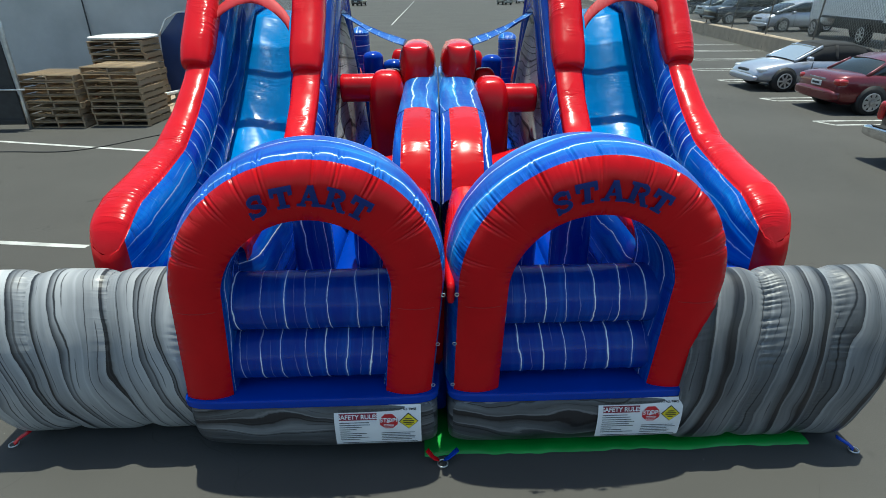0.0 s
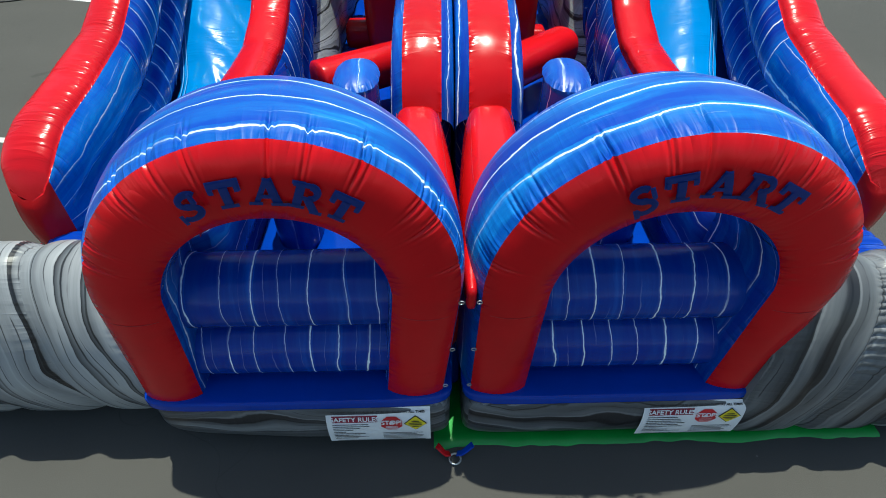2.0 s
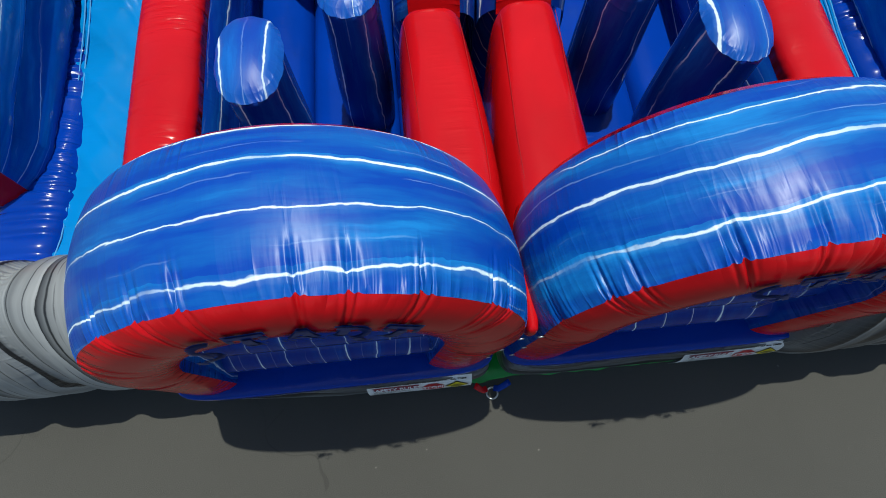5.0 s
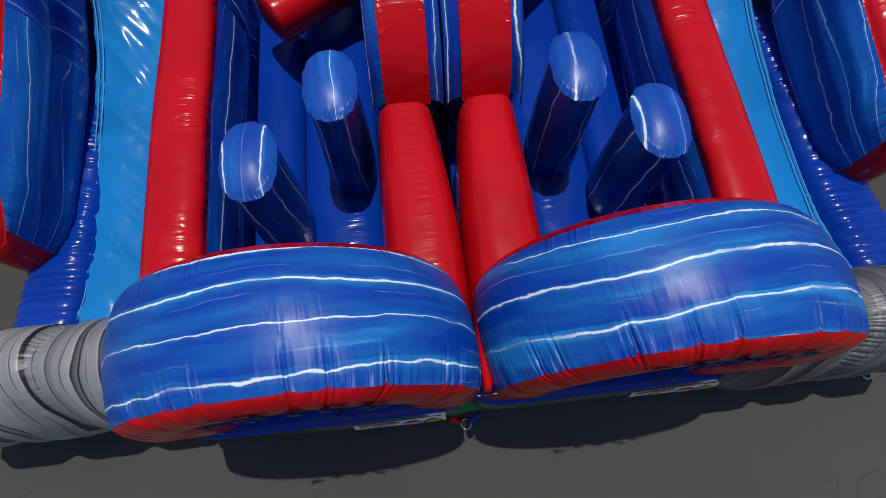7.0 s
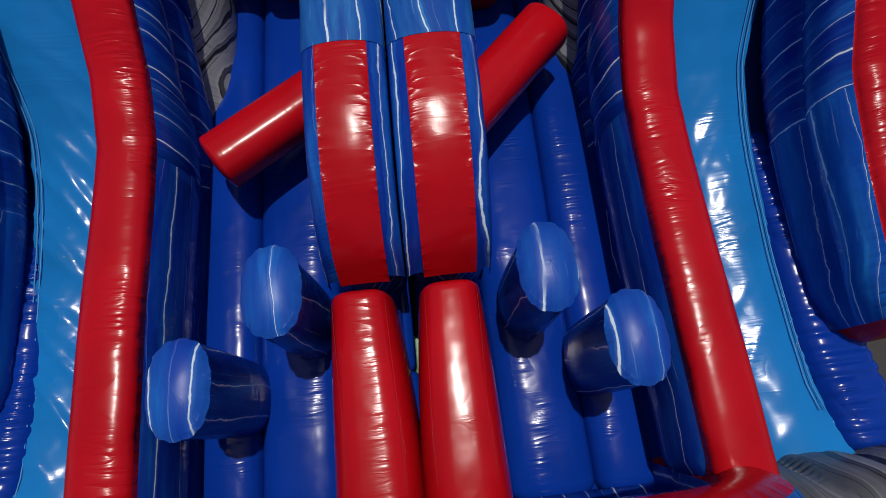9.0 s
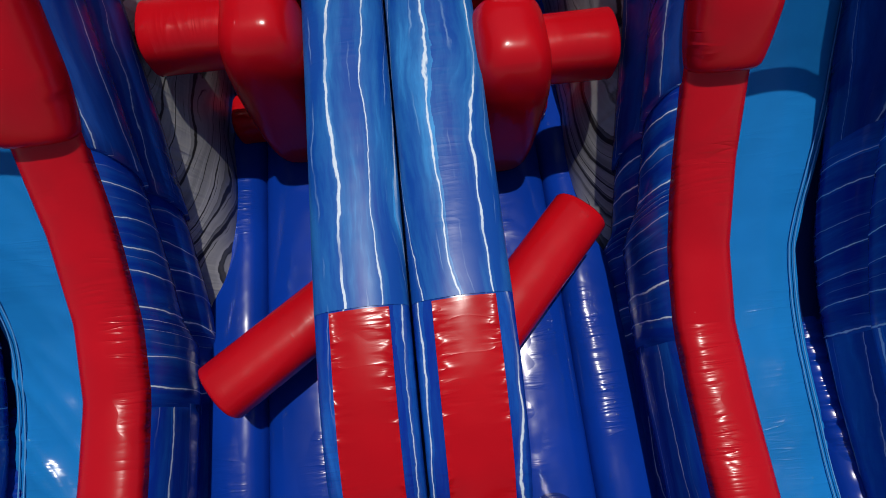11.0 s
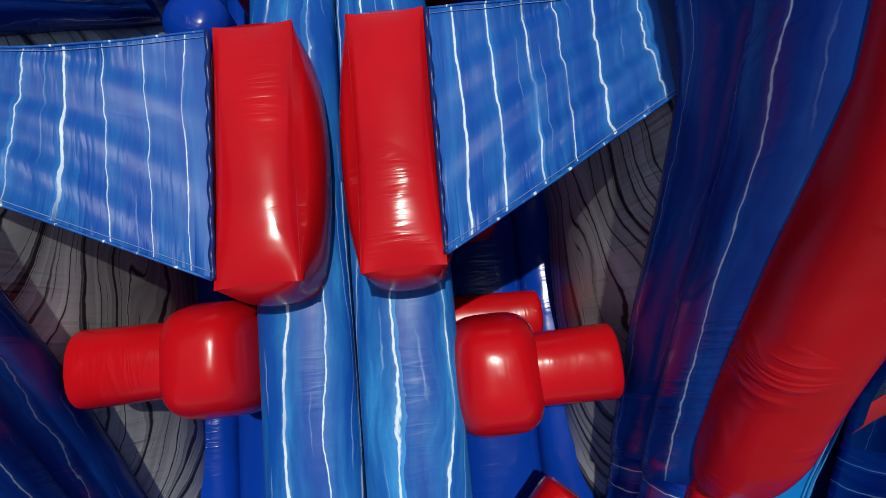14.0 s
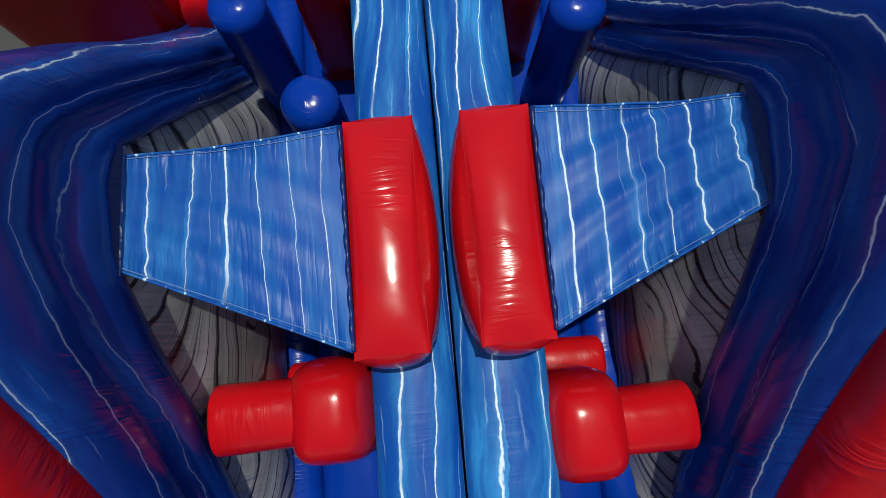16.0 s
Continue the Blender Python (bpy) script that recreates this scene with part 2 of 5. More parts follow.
RED = vinyl_plain("red_vinyl", (0.49, 0.0045, 0.011), 0.22, 0.45, gloss=0.22, sewn=1.1)
RED_TAUT = vinyl_plain("taut_red_vinyl", (0.49, 0.004, 0.009), 0.22, 0.12, gloss=0.2, sewn=0.7)
RED_SEWN = vinyl_plain("puckered_red_vinyl", (0.49, 0.004, 0.009), 0.2, 0.12, gloss=0.26, sewn=0.9)
RED_SMOOTH = vinyl_plain("smooth_red_vinyl", (0.49, 0.004, 0.009), 0.19, 0.2, gloss=0.3, sewn=0.7)
BLUE = vinyl_plain("royal_blue_vinyl", (0.002, 0.035, 0.31), 0.17, 0.22, gloss=0.2)
BLUE_CREASED = vinyl_plain("creased_blue_vinyl", (0.002, 0.036, 0.31), 0.2, 0.9)
NAVY = vinyl_plain("navy_vinyl", (0.004, 0.018, 0.115), 0.34, 0.4)
CYAN = vinyl_plain("sky_blue_slide_vinyl", (0.008, 0.19, 0.52), 0.16, 0.16, gloss=0.2, sewn=0.4)
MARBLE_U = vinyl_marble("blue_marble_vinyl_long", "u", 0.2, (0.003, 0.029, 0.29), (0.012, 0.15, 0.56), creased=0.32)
MARBLE_MID = vinyl_marble("blue_marble_vinyl_slide", "u", 0.19, (0.003, 0.07, 0.39), (0.02, 0.27, 0.72), creased=0.4, bend_by=2.0)
MARBLE_V = vinyl_marble("blue_marble_vinyl_cross", "v", 0.17, (0.003, 0.029, 0.29), (0.012, 0.15, 0.56), creased=0.32)
# Marble print darkened in its colours to stand for the towers' shaded sides.
MARBLE_SHADED = vinyl_marble("shaded_blue_marble_vinyl", "u", 0.24, (0.004, 0.026, 0.21), (0.01, 0.095, 0.43), (0.45, 0.56, 0.68), width=0.013, creased=0.35)
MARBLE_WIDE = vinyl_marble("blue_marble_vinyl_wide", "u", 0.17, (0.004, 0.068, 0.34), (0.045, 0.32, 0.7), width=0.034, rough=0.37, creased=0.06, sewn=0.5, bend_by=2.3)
MARBLE_BAND = vinyl_marble("blue_marble_vinyl_band", "u", 0.17, (0.002, 0.05, 0.36), (0.018, 0.235, 0.61), width=0.025, rough=0.36, creased=0.14, sewn=0.9, gloss=0.25)
MARBLE_CAP = vinyl_marble("blue_marble_vinyl_cap", "u", 0.19, (0.003, 0.05, 0.36), (0.012, 0.17, 0.6), width=0.024, rough=0.38, creased=0.05, sewn=0.9, gloss=0.3)
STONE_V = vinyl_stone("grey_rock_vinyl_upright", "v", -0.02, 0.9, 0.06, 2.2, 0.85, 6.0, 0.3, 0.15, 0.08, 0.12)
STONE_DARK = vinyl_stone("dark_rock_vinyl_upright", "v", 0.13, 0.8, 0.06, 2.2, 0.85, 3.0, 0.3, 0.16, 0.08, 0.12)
STONE_PANEL = vinyl_stone("grey_rock_vinyl_panel", "u", -0.04, 2.0, 0.08, 5.2, 0.5, 4.0)
STONE_U = vinyl_stone("grey_rock_vinyl_long", "u", 0.19)
ROLLER = vinyl_marble("roller_vinyl", "v", 0.15, (0.003, 0.026, 0.26), (0.008, 0.08, 0.42))
MARBLE_TIE = vinyl_marble("sheet_vinyl", "v", 0.15, (0.005, 0.07, 0.35), (0.035, 0.23, 0.6), width=0.028, rough=0.42)
RED_CLOTH = vinyl_plain("red_cloth", (0.42, 0.014, 0.024), 0.6, 0.3)
BLACK = painted("black_rubber", (0.012, 0.012, 0.013), 0.6)
WHITE_PRINT = painted("white_banner", (0.72, 0.72, 0.74), 0.5, vary=0.04)
INK = painted("black_ink", (0.02, 0.02, 0.025), 0.5)
MAROON_INK = painted("maroon_ink", (0.22, 0.01, 0.035), 0.5)
RED_INK = painted("red_ink", (0.5, 0.012, 0.02), 0.5)
YELLOW_INK = painted("yellow_ink", (0.75, 0.6, 0.02), 0.5)
STEEL = painted("galvanised_steel", (0.55, 0.55, 0.55), 0.4, 0.9)
TARP_GREEN = painted("green_tarpaulin", (0.012, 0.24, 0.03), 0.4, scale=3)


def net_material():
    """Fine black mesh: threads with open holes."""
    n = Nodes("safety_net")
    uv = n.coords("UV")
    sep = n.add("ShaderNodeSeparateXYZ")
    n.wire(sep.inputs[0], uv)
    holes = []
    for axis in (0, 1):
        f = n.math("FRACT", n.math("MULTIPLY", sep.outputs[axis], 70.0))
        holes.append(n.math("LESS_THAN", f, 0.3))
    n.wire(n.bsdf.inputs["Alpha"], n.math("MAXIMUM", holes[0], holes[1]))
    return n.finish((0.02, 0.02, 0.022), 0.7)


NET = net_material()


# ---- builders ----
def finish(name, bm, mat, parent=None, label="", smooth=True):
    me = bpy.data.meshes.new(name)
    bmesh.ops.recalc_face_normals(bm, faces=bm.faces)
    for f in bm.faces:
        f.smooth = smooth
    bm.to_mesh(me)
    bm.free()
    if mat is not None:
        me.materials.append(mat)
    ob = new(name, me)
    if parent is not None:
        ob.parent = parent
    if label:
        tagged(ob, label)
    return ob


part = finish


def thing(name, label, category, group="", kind="", at=(0, 0, 0), turn=0.0):
    ob = new(name)
    ob.empty_display_size = 0.2
    ob.matrix_basis = pose(*at, 0, 0, turn)
    return tagged(ob, label, category, group, kind)


def grid_mesh(rows, closed_v=False, cap=False):
    """A sheet from rows of points, with a UV map in metres: u along the rows' run, v along each row."""
    bm = bmesh.new()
    uvl = bm.loops.layers.uv.new("UVMap")
    edl = None if closed_v else bm.loops.layers.uv.new("Seam")
    nv = len(rows[0])
    vs = [[bm.verts.new(p) for p in row] for row in rows]
    us = [0.0]
    for a, b in zip(rows, rows[1:]):
        k = nv // 2
        us.append(us[-1] + max((Vector(a[0]) - Vector(b[0])).length, (Vector(a[k]) - Vector(b[k])).length))
    mid = rows[len(rows) // 2]
    vv = [0.0]
    for j in range(nv):
        vv.append(vv[-1] + (Vector(mid[j]) - Vector(mid[(j + 1) % nv])).length)
    last = nv if closed_v else nv - 1
    for i in range(len(rows) - 1):
        for j in range(last):
            k = (j + 1) % nv
            try:
                f = bm.faces.new((vs[i][j], vs[i][k], vs[i + 1][k], vs[i + 1][j]))
            except ValueError:
                continue
            for lp, uv in zip(f.loops, ((us[i], vv[j]), (us[i], vv[j + 1]), (us[i + 1], vv[j + 1]), (us[i + 1], vv[j]))):
                lp[uvl].uv = uv
            if edl is not None:
                for lp, uv in zip(f.loops, ((us[i], j / last), (us[i], (j + 1) / last), (us[i + 1], (j + 1) / last), (us[i + 1], j / last))):
                    lp[edl].uv = uv
    if cap and closed_v:
        for row, u in ((vs[0], us[0]), (vs[-1], us[-1])):
            try:
                f = bm.faces.new(row)
                c = sum((v.co for v in row), Vector()) / nv
                for lp in f.loops:
                    d = lp.vert.co - c
                    lp[uvl].uv = (u + d.x + d.y * 0.6, d.z + d.y * 0.8)
            except ValueError:
                pass
    return bm


def ellipse_ring(e, n):
    out = []
    for i in range(n):
        t = 2 * math.pi * (i + 0.5) / n
        c, s = math.cos(t), math.sin(t)
        out.append((math.copysign(abs(c) ** (2 / e), c), math.copysign(abs(s) ** (2 / e), s)))
    return out


def resample(path, step):
    """A smooth curve through the path's points, at even steps."""
    pts = [Vector(p) for p in path]
    out = []
    for i in range(len(pts) - 1):
        p0, p1, p2, p3 = pts[max(i - 1, 0)], pts[i], pts[i + 1], pts[min(i + 2, len(pts) - 1)]
        m = max(1, int(math.ceil((p2 - p1).length / step)))
        for k in range(m):
            t = k / m
            out.append(0.5 * ((2 * p1) + (p2 - p0) * t + (2 * p0 - 5 * p1 + 4 * p2 - p3) * t * t + (3 * p1 - p0 - 3 * p2 + p3) * t ** 3))
    out.append(pts[-1])
    return out


def sweep(path, side, ha, hb, e=2.6, n=28, dome=(0.1, 0.1), step=0.06, creases=(), depth=0.03, crease_width=0.035, arc=None):
    """An inflated tube along a path. side: the direction of the half width ha; hb: the half height. ha and hb may be functions of 0..1.
    dome: how far the ends bulge. creases: places 0..1 where a sewn seam pinches it. arc: only that range of the section (degrees)."""
    pts = resample(path, step)
    side = Vector(side).normalized()
    total = sum((b - a).length for a, b in zip(pts, pts[1:]))
    fa = ha if callable(ha) else (lambda t: ha)
    fb = hb if callable(hb) else (lambda t: hb)
    if arc is None:
        ring = ellipse_ring(e, n)
    else:
        ring = []
        for i in range(n + 1):
            t = radians(arc[0] + (arc[1] - arc[0]) * i / n)
            c, s = math.cos(t), math.sin(t)
            ring.append((math.copysign(abs(c) ** (2 / e), c), math.copysign(abs(s) ** (2 / e), s)))
    rows, run = [], 0.0
    frames = []
    for i, p in enumerate(pts):
        if i:
            run += (p - pts[i - 1]).length
        tan = (pts[min(i + 1, len(pts) - 1)] - pts[max(i - 1, 0)]).normalized()
        up = side.cross(tan).normalized()
        frames.append((p, tan, up, run / total))

    def row(p, tan, up, t, k=1.0, shift=0.0):
        pinch = 1.0 - sum(depth / max(fa(t), fb(t)) * math.exp(-(((t - c) * total) / crease_width) ** 2) for c in creases)
        a, b = fa(t) * k * pinch, fb(t) * k * pinch
        return [p + tan * shift + side * (x * a) + up * (y * b) for x, y in ring]

    caps = 5
    if dome[0]:
        p, tan, up, t = frames[0]
        for q in range(caps):
            w = (q + 0.4) / caps
            rows.append(row(p, tan, up, t, math.sin(w * math.pi / 2) ** 0.8, -dome[0] * math.cos(w * math.pi / 2)))
    for p, tan, up, t in frames:
        rows.append(row(p, tan, up, t))
    if dome[1]:
        p, tan, up, t = frames[-1]
        for q in reversed(range(caps)):
            w = (q + 0.4) / caps
            rows.append(row(p, tan, up, t, math.sin(w * math.pi / 2) ** 0.8, dome[1] * math.cos(w * math.pi / 2)))
    return grid_mesh(rows, arc is None, arc is None)


def box(x0, x1, y0, y1, z0, z1, bevel=0.0, seg=2):
    bm = bmesh.new()
    bmesh.ops.create_cube(bm, size=1)
    for v in bm.verts:
        v.co = Vector((x0 + (v.co.x + 0.5) * (x1 - x0), y0 + (v.co.y + 0.5) * (y1 - y0), z0 + (v.co.z + 0.5) * (z1 - z0)))
    if bevel:
        bmesh.ops.bevel(bm, geom=bm.edges[:], offset=bevel, segments=seg, affect="EDGES", profile=0.5)
    add_box_uv(bm)
    return bm


def add_box_uv(bm):
    uvl = bm.loops.layers.uv.verify()
    bm.normal_update()
    for f in bm.faces:
        nx, ny, nz = (abs(c) for c in f.normal)
        for lp in f.loops:
            c = lp.vert.co
            lp[uvl].uv = (c.y, c.z) if nx >= ny and nx >= nz else ((c.x, c.z) if ny >= nz else (c.x, c.y))


def cube_shell(k):
    """The points of a cube's six faces, -1..1, each as a k x k grid."""
    lin = np.linspace(-1, 1, k + 1)
    for axis in range(3):
        for sign in (-1, 1):
            rows = []
            for a in lin:
                row = []
                for b in lin:
                    p = [0, 0, 0]
                    p[axis], p[(axis + 1) % 3], p[(axis + 2) % 3] = sign, a * sign, b
                    row.append(tuple(p))
                rows.append(row)
            yield axis, sign, rows


def inflated_box(x0, x1, y0, y1, z0, z1, e=5.0, k=12):
    """A pillow with rounded edges."""
    c = Vector(((x0 + x1) / 2, (y0 + y1) / 2, (z0 + z1) / 2))
    h = ((x1 - x0) / 2, (y1 - y0) / 2, (z1 - z0) / 2)
    out = bmesh.new()
    for axis, sign, rows in cube_shell(k):
        vs = []
        for row in rows:
            r = []
            for p in row:
                q = [math.sin(t * math.pi / 2) * 0.35 + t * 0.65 for t in p]
                f = sum(abs(t) ** e for t in q) ** (-1 / e)
                r.append(out.verts.new(c + Vector([q[i] * f * h[i] for i in range(3)])))
            vs.append(r)
        for a in range(k):
            for b in range(k):
                out.faces.new((vs[a][b], vs[a + 1][b], vs[a + 1][b + 1], vs[a][b + 1]))
    bmesh.ops.remove_doubles(out, verts=out.verts, dist=0.0004)
    add_box_uv(out)
    return out


def pillow_box(x0, x1, y0, y1, z0, z1, swell=(0.05, 0.05, 0.05), pull=0.03, k=12, fullness=0.55):
    """A sewn block: crisp seams drawn in between the corners, faces that swell between them."""
    c = Vector(((x0 + x1) / 2, (y0 + y1) / 2, (z0 + z1) / 2))
    h = Vector(((x1 - x0) / 2, (y1 - y0) / 2, (z1 - z0) / 2))
    out = bmesh.new()
    for axis, sign, rows in cube_shell(k):
        vs = []
        for row in rows:
            r = []
            for p in row:
                u, v = p[(axis + 1) % 3], p[(axis + 2) % 3]
                bul = (max(0, 1 - u * u) ** fullness) * (max(0, 1 - v * v) ** fullness)
                q = Vector([p[i] * h[i] for i in range(3)])
                for i, j, m in ((0, 1, 2), (1, 2, 0), (2, 0, 1)):
                    draw = pull * abs(p[i] * p[j]) ** 8 * (1 - p[m] ** 2)
                    q[i] -= math.copysign(draw, p[i])
                    q[j] -= math.copysign(draw, p[j])
                q[axis] += sign * swell[axis] * bul
                r.append(out.verts.new(c + q))
            vs.append(r)
        for a in range(k):
            for b in range(k):
                out.faces.new((vs[a][b], vs[a + 1][b], vs[a + 1][b + 1], vs[a][b + 1]))
    bmesh.ops.remove_doubles(out, verts=out.verts, dist=0.0004)
    for e in out.edges:
        if all(sum(abs(abs((v.co - c)[i]) - h[i]) < pull + 1e-4 for i in range(3)) >= 2 for v in e.verts):
            e.smooth = all(v.co.x < c.x and v.co.z > c.z for v in e.verts) and abs(e.verts[0].co.y - e.verts[1].co.y) > 0.02
    add_box_uv(out)
    return out


def turn_top_uv(bm):
    """Print and creases of level faces run across instead of along."""
    uvl = bm.loops.layers.uv.verify()
    bm.normal_update()
    for f in bm.faces:
        if abs(f.normal.z) > 0.75:
            for lp in f.loops:
                lp[uvl].uv = (lp.vert.co.y, lp.vert.co.x)
    return bm


def side_uv(bm):
    """Print that runs level along an upright sheet."""
    uvl = bm.loops.layers.uv.verify()
    for f in bm.faces:
        for lp in f.loops:
            lp[uvl].uv = (lp.vert.co.y, lp.vert.co.z)
    return bm


def flip(bm, s, x0=0.0):
    """Mirror a mesh for the left unit (s = -1) and shift it."""
    bm.transform(Matrix.Translation((x0, 0, 0)) @ Matrix.Diagonal((s, 1, 1, 1)))
    return bm


def join(*bms):
    out = bmesh.new()
    tmp = bpy.data.meshes.new("tmp")
    for b in bms:
        b.to_mesh(tmp)
        out.from_mesh(tmp)
        b.free()
    bpy.data.meshes.remove(tmp)
    return out


# ---- the inflatable course: two mirrored units ----
ARCH_X, ARCH_R, SPRING, FOOT = 0.93, 0.83, 1.415, 0.56


def arch_sheet(section, n_arc=640, creases=(), pinch=0.0, legs=10, foot=FOOT, low=1.0):
    """A sheet along the arch: section is a list of (rho, y), rho counted outwards from the outer seam.
    low: how much of the outward swelling is left at the legs."""
    rows = []
    stations = [(1, z) for z in np.linspace(foot, SPRING, legs, endpoint=False)]
    stations += [(0, a) for a in np.linspace(0, math.pi, n_arc)]
    stations += [(-1, z) for z in reversed(np.linspace(foot, SPRING, legs, endpoint=False))]
    for kind, q in stations:
        row = []
        swell = low + (1 - low) * (math.sin(q) ** 0.6 if kind == 0 else 0.0)
        for j, (rho, y) in enumerate(section):
            r = ARCH_R + (rho * swell if rho > 0 else rho * (1 + 0.16 * (math.sin(q) if kind == 0 else 0)))
            if kind == 0:
                fold = sum(h * math.exp(-((q - c) / 0.0095) ** 2) for c, h in creases)
                w = (j / (len(section) - 1)) ** 3 if pinch < 0 else (0.3 + 0.7 * min(1.0, j / 2)) * math.exp(-(max(0.0, j - 2) / 1.6) ** 2)
                r -= abs(pinch) * fold * w
                yy = y + 0.02 * fold * (w if pinch < 0 else math.exp(-2.0 * j))
                row.append(Vector((ARCH_X + r * math.cos(q), yy, SPRING + r * math.sin(q))))
            else:
                row.append(Vector((ARCH_X + kind * r, y, q)))
        rows.append(row)
    return grid_mesh(rows)


CREASES = [(math.pi * k / 12 + 0.07 * math.sin(k * 2.3) + off, h * (0.45 + 0.55 * abs(math.sin(k * 1.7)))) for k in range(1, 12) for off, h in ((0.0, 1.0), (0.034 + 0.008 * math.sin(k * 5.0), 0.4), (-0.031, 0.22))]


def bulged(p, q, h, k=7, vertical=True):
    """Points from p to q in the section, bulging by h to the left of the way."""
    (a, b), (c, d) = p, q
    ln = math.hypot(c - a, d - b)
    nx, ny = -(d - b) / ln, (c - a) / ln
    return [(a + (c - a) * t + nx * h * math.sin(math.pi * t) ** 0.7, b + (d - b) * t + ny * h * math.sin(math.pi * t) ** 0.7) for t in np.linspace(0, 1, k)]


def text_mesh(body, size, depth=0.004, offset=0.0):
    cu = bpy.data.curves.new("lettering", "FONT")
    cu.body, cu.size, cu.extrude, cu.offset = body, size, depth, offset
    cu.align_x, cu.align_y = "CENTER", "CENTER"
    ob = bpy.data.objects.new("lettering", cu)
    scene.collection.objects.link(ob)
    bpy.context.view_layer.update()
    me = bpy.data.meshes.new_from_object(ob.evaluated_get(bpy.context.evaluated_depsgraph_get()))
    bpy.data.objects.remove(ob)
    bpy.data.curves.remove(cu)
    bm = bmesh.new()
    bm.from_mesh(me)
    bpy.data.meshes.remove(me)
    add_box_uv(bm)
    return bm


def slab_letter(ch):
    """A wide slab-serif capital, about 1 high, as polygons of strokes."""
    W = 0.24
    bars = {
        "T": [(-0.5, 0.78, 0.5, 1.0), (-0.5, 0.58, -0.34, 0.8), (0.34, 0.58, 0.5, 0.8), (-0.14, 0.0, 0.14, 0.8), (-0.28, 0.0, 0.28, 0.14)],
    }
    bm = bmesh.new()

    def poly(pts):
        k = 4
        lift = 0.0015 * len(bm.faces) / 16
        (ax, ay), (bx, by), (cx, cy), (dx, dy) = pts
        g = []
        for i in range(k + 1):
            u = i / k
            g.append([bm.verts.new(((ax + (bx - ax) * u) * (1 - w / k) + (dx + (cx - dx) * u) * w / k, (ay + (by - ay) * u) * (1 - w / k) + (dy + (cy - dy) * u) * w / k, lift)) for w in range(k + 1)])
        for i in range(k):
            for w in range(k):
                bm.faces.new((g[i][w], g[i + 1][w], g[i + 1][w + 1], g[i][w + 1]))

    def rect(x0, y0, x1, y1):
        poly([(x0, y0), (x1, y0), (x1, y1), (x0, y1)])

    def band(pts, w):
        for (ax, ay), (bx, by) in zip(pts, pts[1:]):
            ln = math.hypot(bx - ax, by - ay)
            nx, ny = -(by - ay) / ln * w / 2, (bx - ax) / ln * w / 2
            ex, ey = (bx - ax) / ln * 0.02, (by - ay) / ln * 0.02
            poly([(ax + nx - ex, ay + ny - ey), (bx + nx + ex, by + ny + ey), (bx - nx + ex, by - ny + ey), (ax - nx - ex, ay - ny - ey)])

    if ch == "T":
        for b in bars["T"]:
            rect(*b)
    elif ch == "A":
        band([(-0.32, 0.08), (-0.02, 0.95)], 0.16)
        band([(0.32, 0.08), (0.02, 0.95)], 0.26)
        rect(-0.2, 0.28, 0.2, 0.42)
        rect(-0.54, 0.0, -0.14, 0.13)
        rect(0.12, 0.0, 0.56, 0.13)
        rect(-0.12, 0.87, 0.12, 1.0)
    elif ch == "R":
        rect(-0.36, 0.0, -0.1, 1.0)
        rect(-0.5, 0.0, 0.02, 0.13)
        rect(-0.5, 0.87, 0.1, 1.0)
        band([(0.08 + 0.22 * math.cos(a), 0.73 + 0.19 * math.sin(a)) for a in np.linspace(1.57, -1.57, 9)], W * 0.85)
        rect(-0.1, 0.46, 0.1, 0.6)
        band([(0.06, 0.5), (0.34, 0.07)], 0.25)
        rect(0.2, 0.0, 0.56, 0.13)
    elif ch == "S":
        up = [(0.0 + 0.27 * math.cos(a), 0.7 + 0.19 * math.sin(a)) for a in np.linspace(0.35, 4.4, 12)]
        dn = [(0.0 + 0.29 * math.cos(a), 0.29 + 0.19 * math.sin(a)) for a in np.linspace(1.25, -2.8, 12)]
        band(up, 0.2)
        band([up[-1], dn[0]], 0.24)
        band(dn, 0.2)
        rect(0.24, 0.6, 0.38, 1.0)
        rect(-0.4, 0.0, -0.26, 0.4)
    return bm


def lean(bm, s):
    """Place the arch: the left one stands nearer the middle at its top; the feet stand back on the step."""
    for v in bm.verts:
        v.co.y += 0.085 * max(0.0, SPRING - v.co.z)
    if s < 0:
        bm.transform(Matrix.Translation((-0.885, 0, 0)) @ Matrix.Diagonal((-1, 1, 1, 1)) @ Matrix.Translation((-ARCH_X, 0, 0)))
        for v in bm.verts:
            v.co.x += 0.085 * (v.co.z - 0.6) - 0.09 * (v.co.y - 2.945)
    else:
        for v in bm.verts:
            v.co.x += 0.02 * (v.co.z - 0.6) - 0.09 * (v.co.y - 2.945)
    return bm


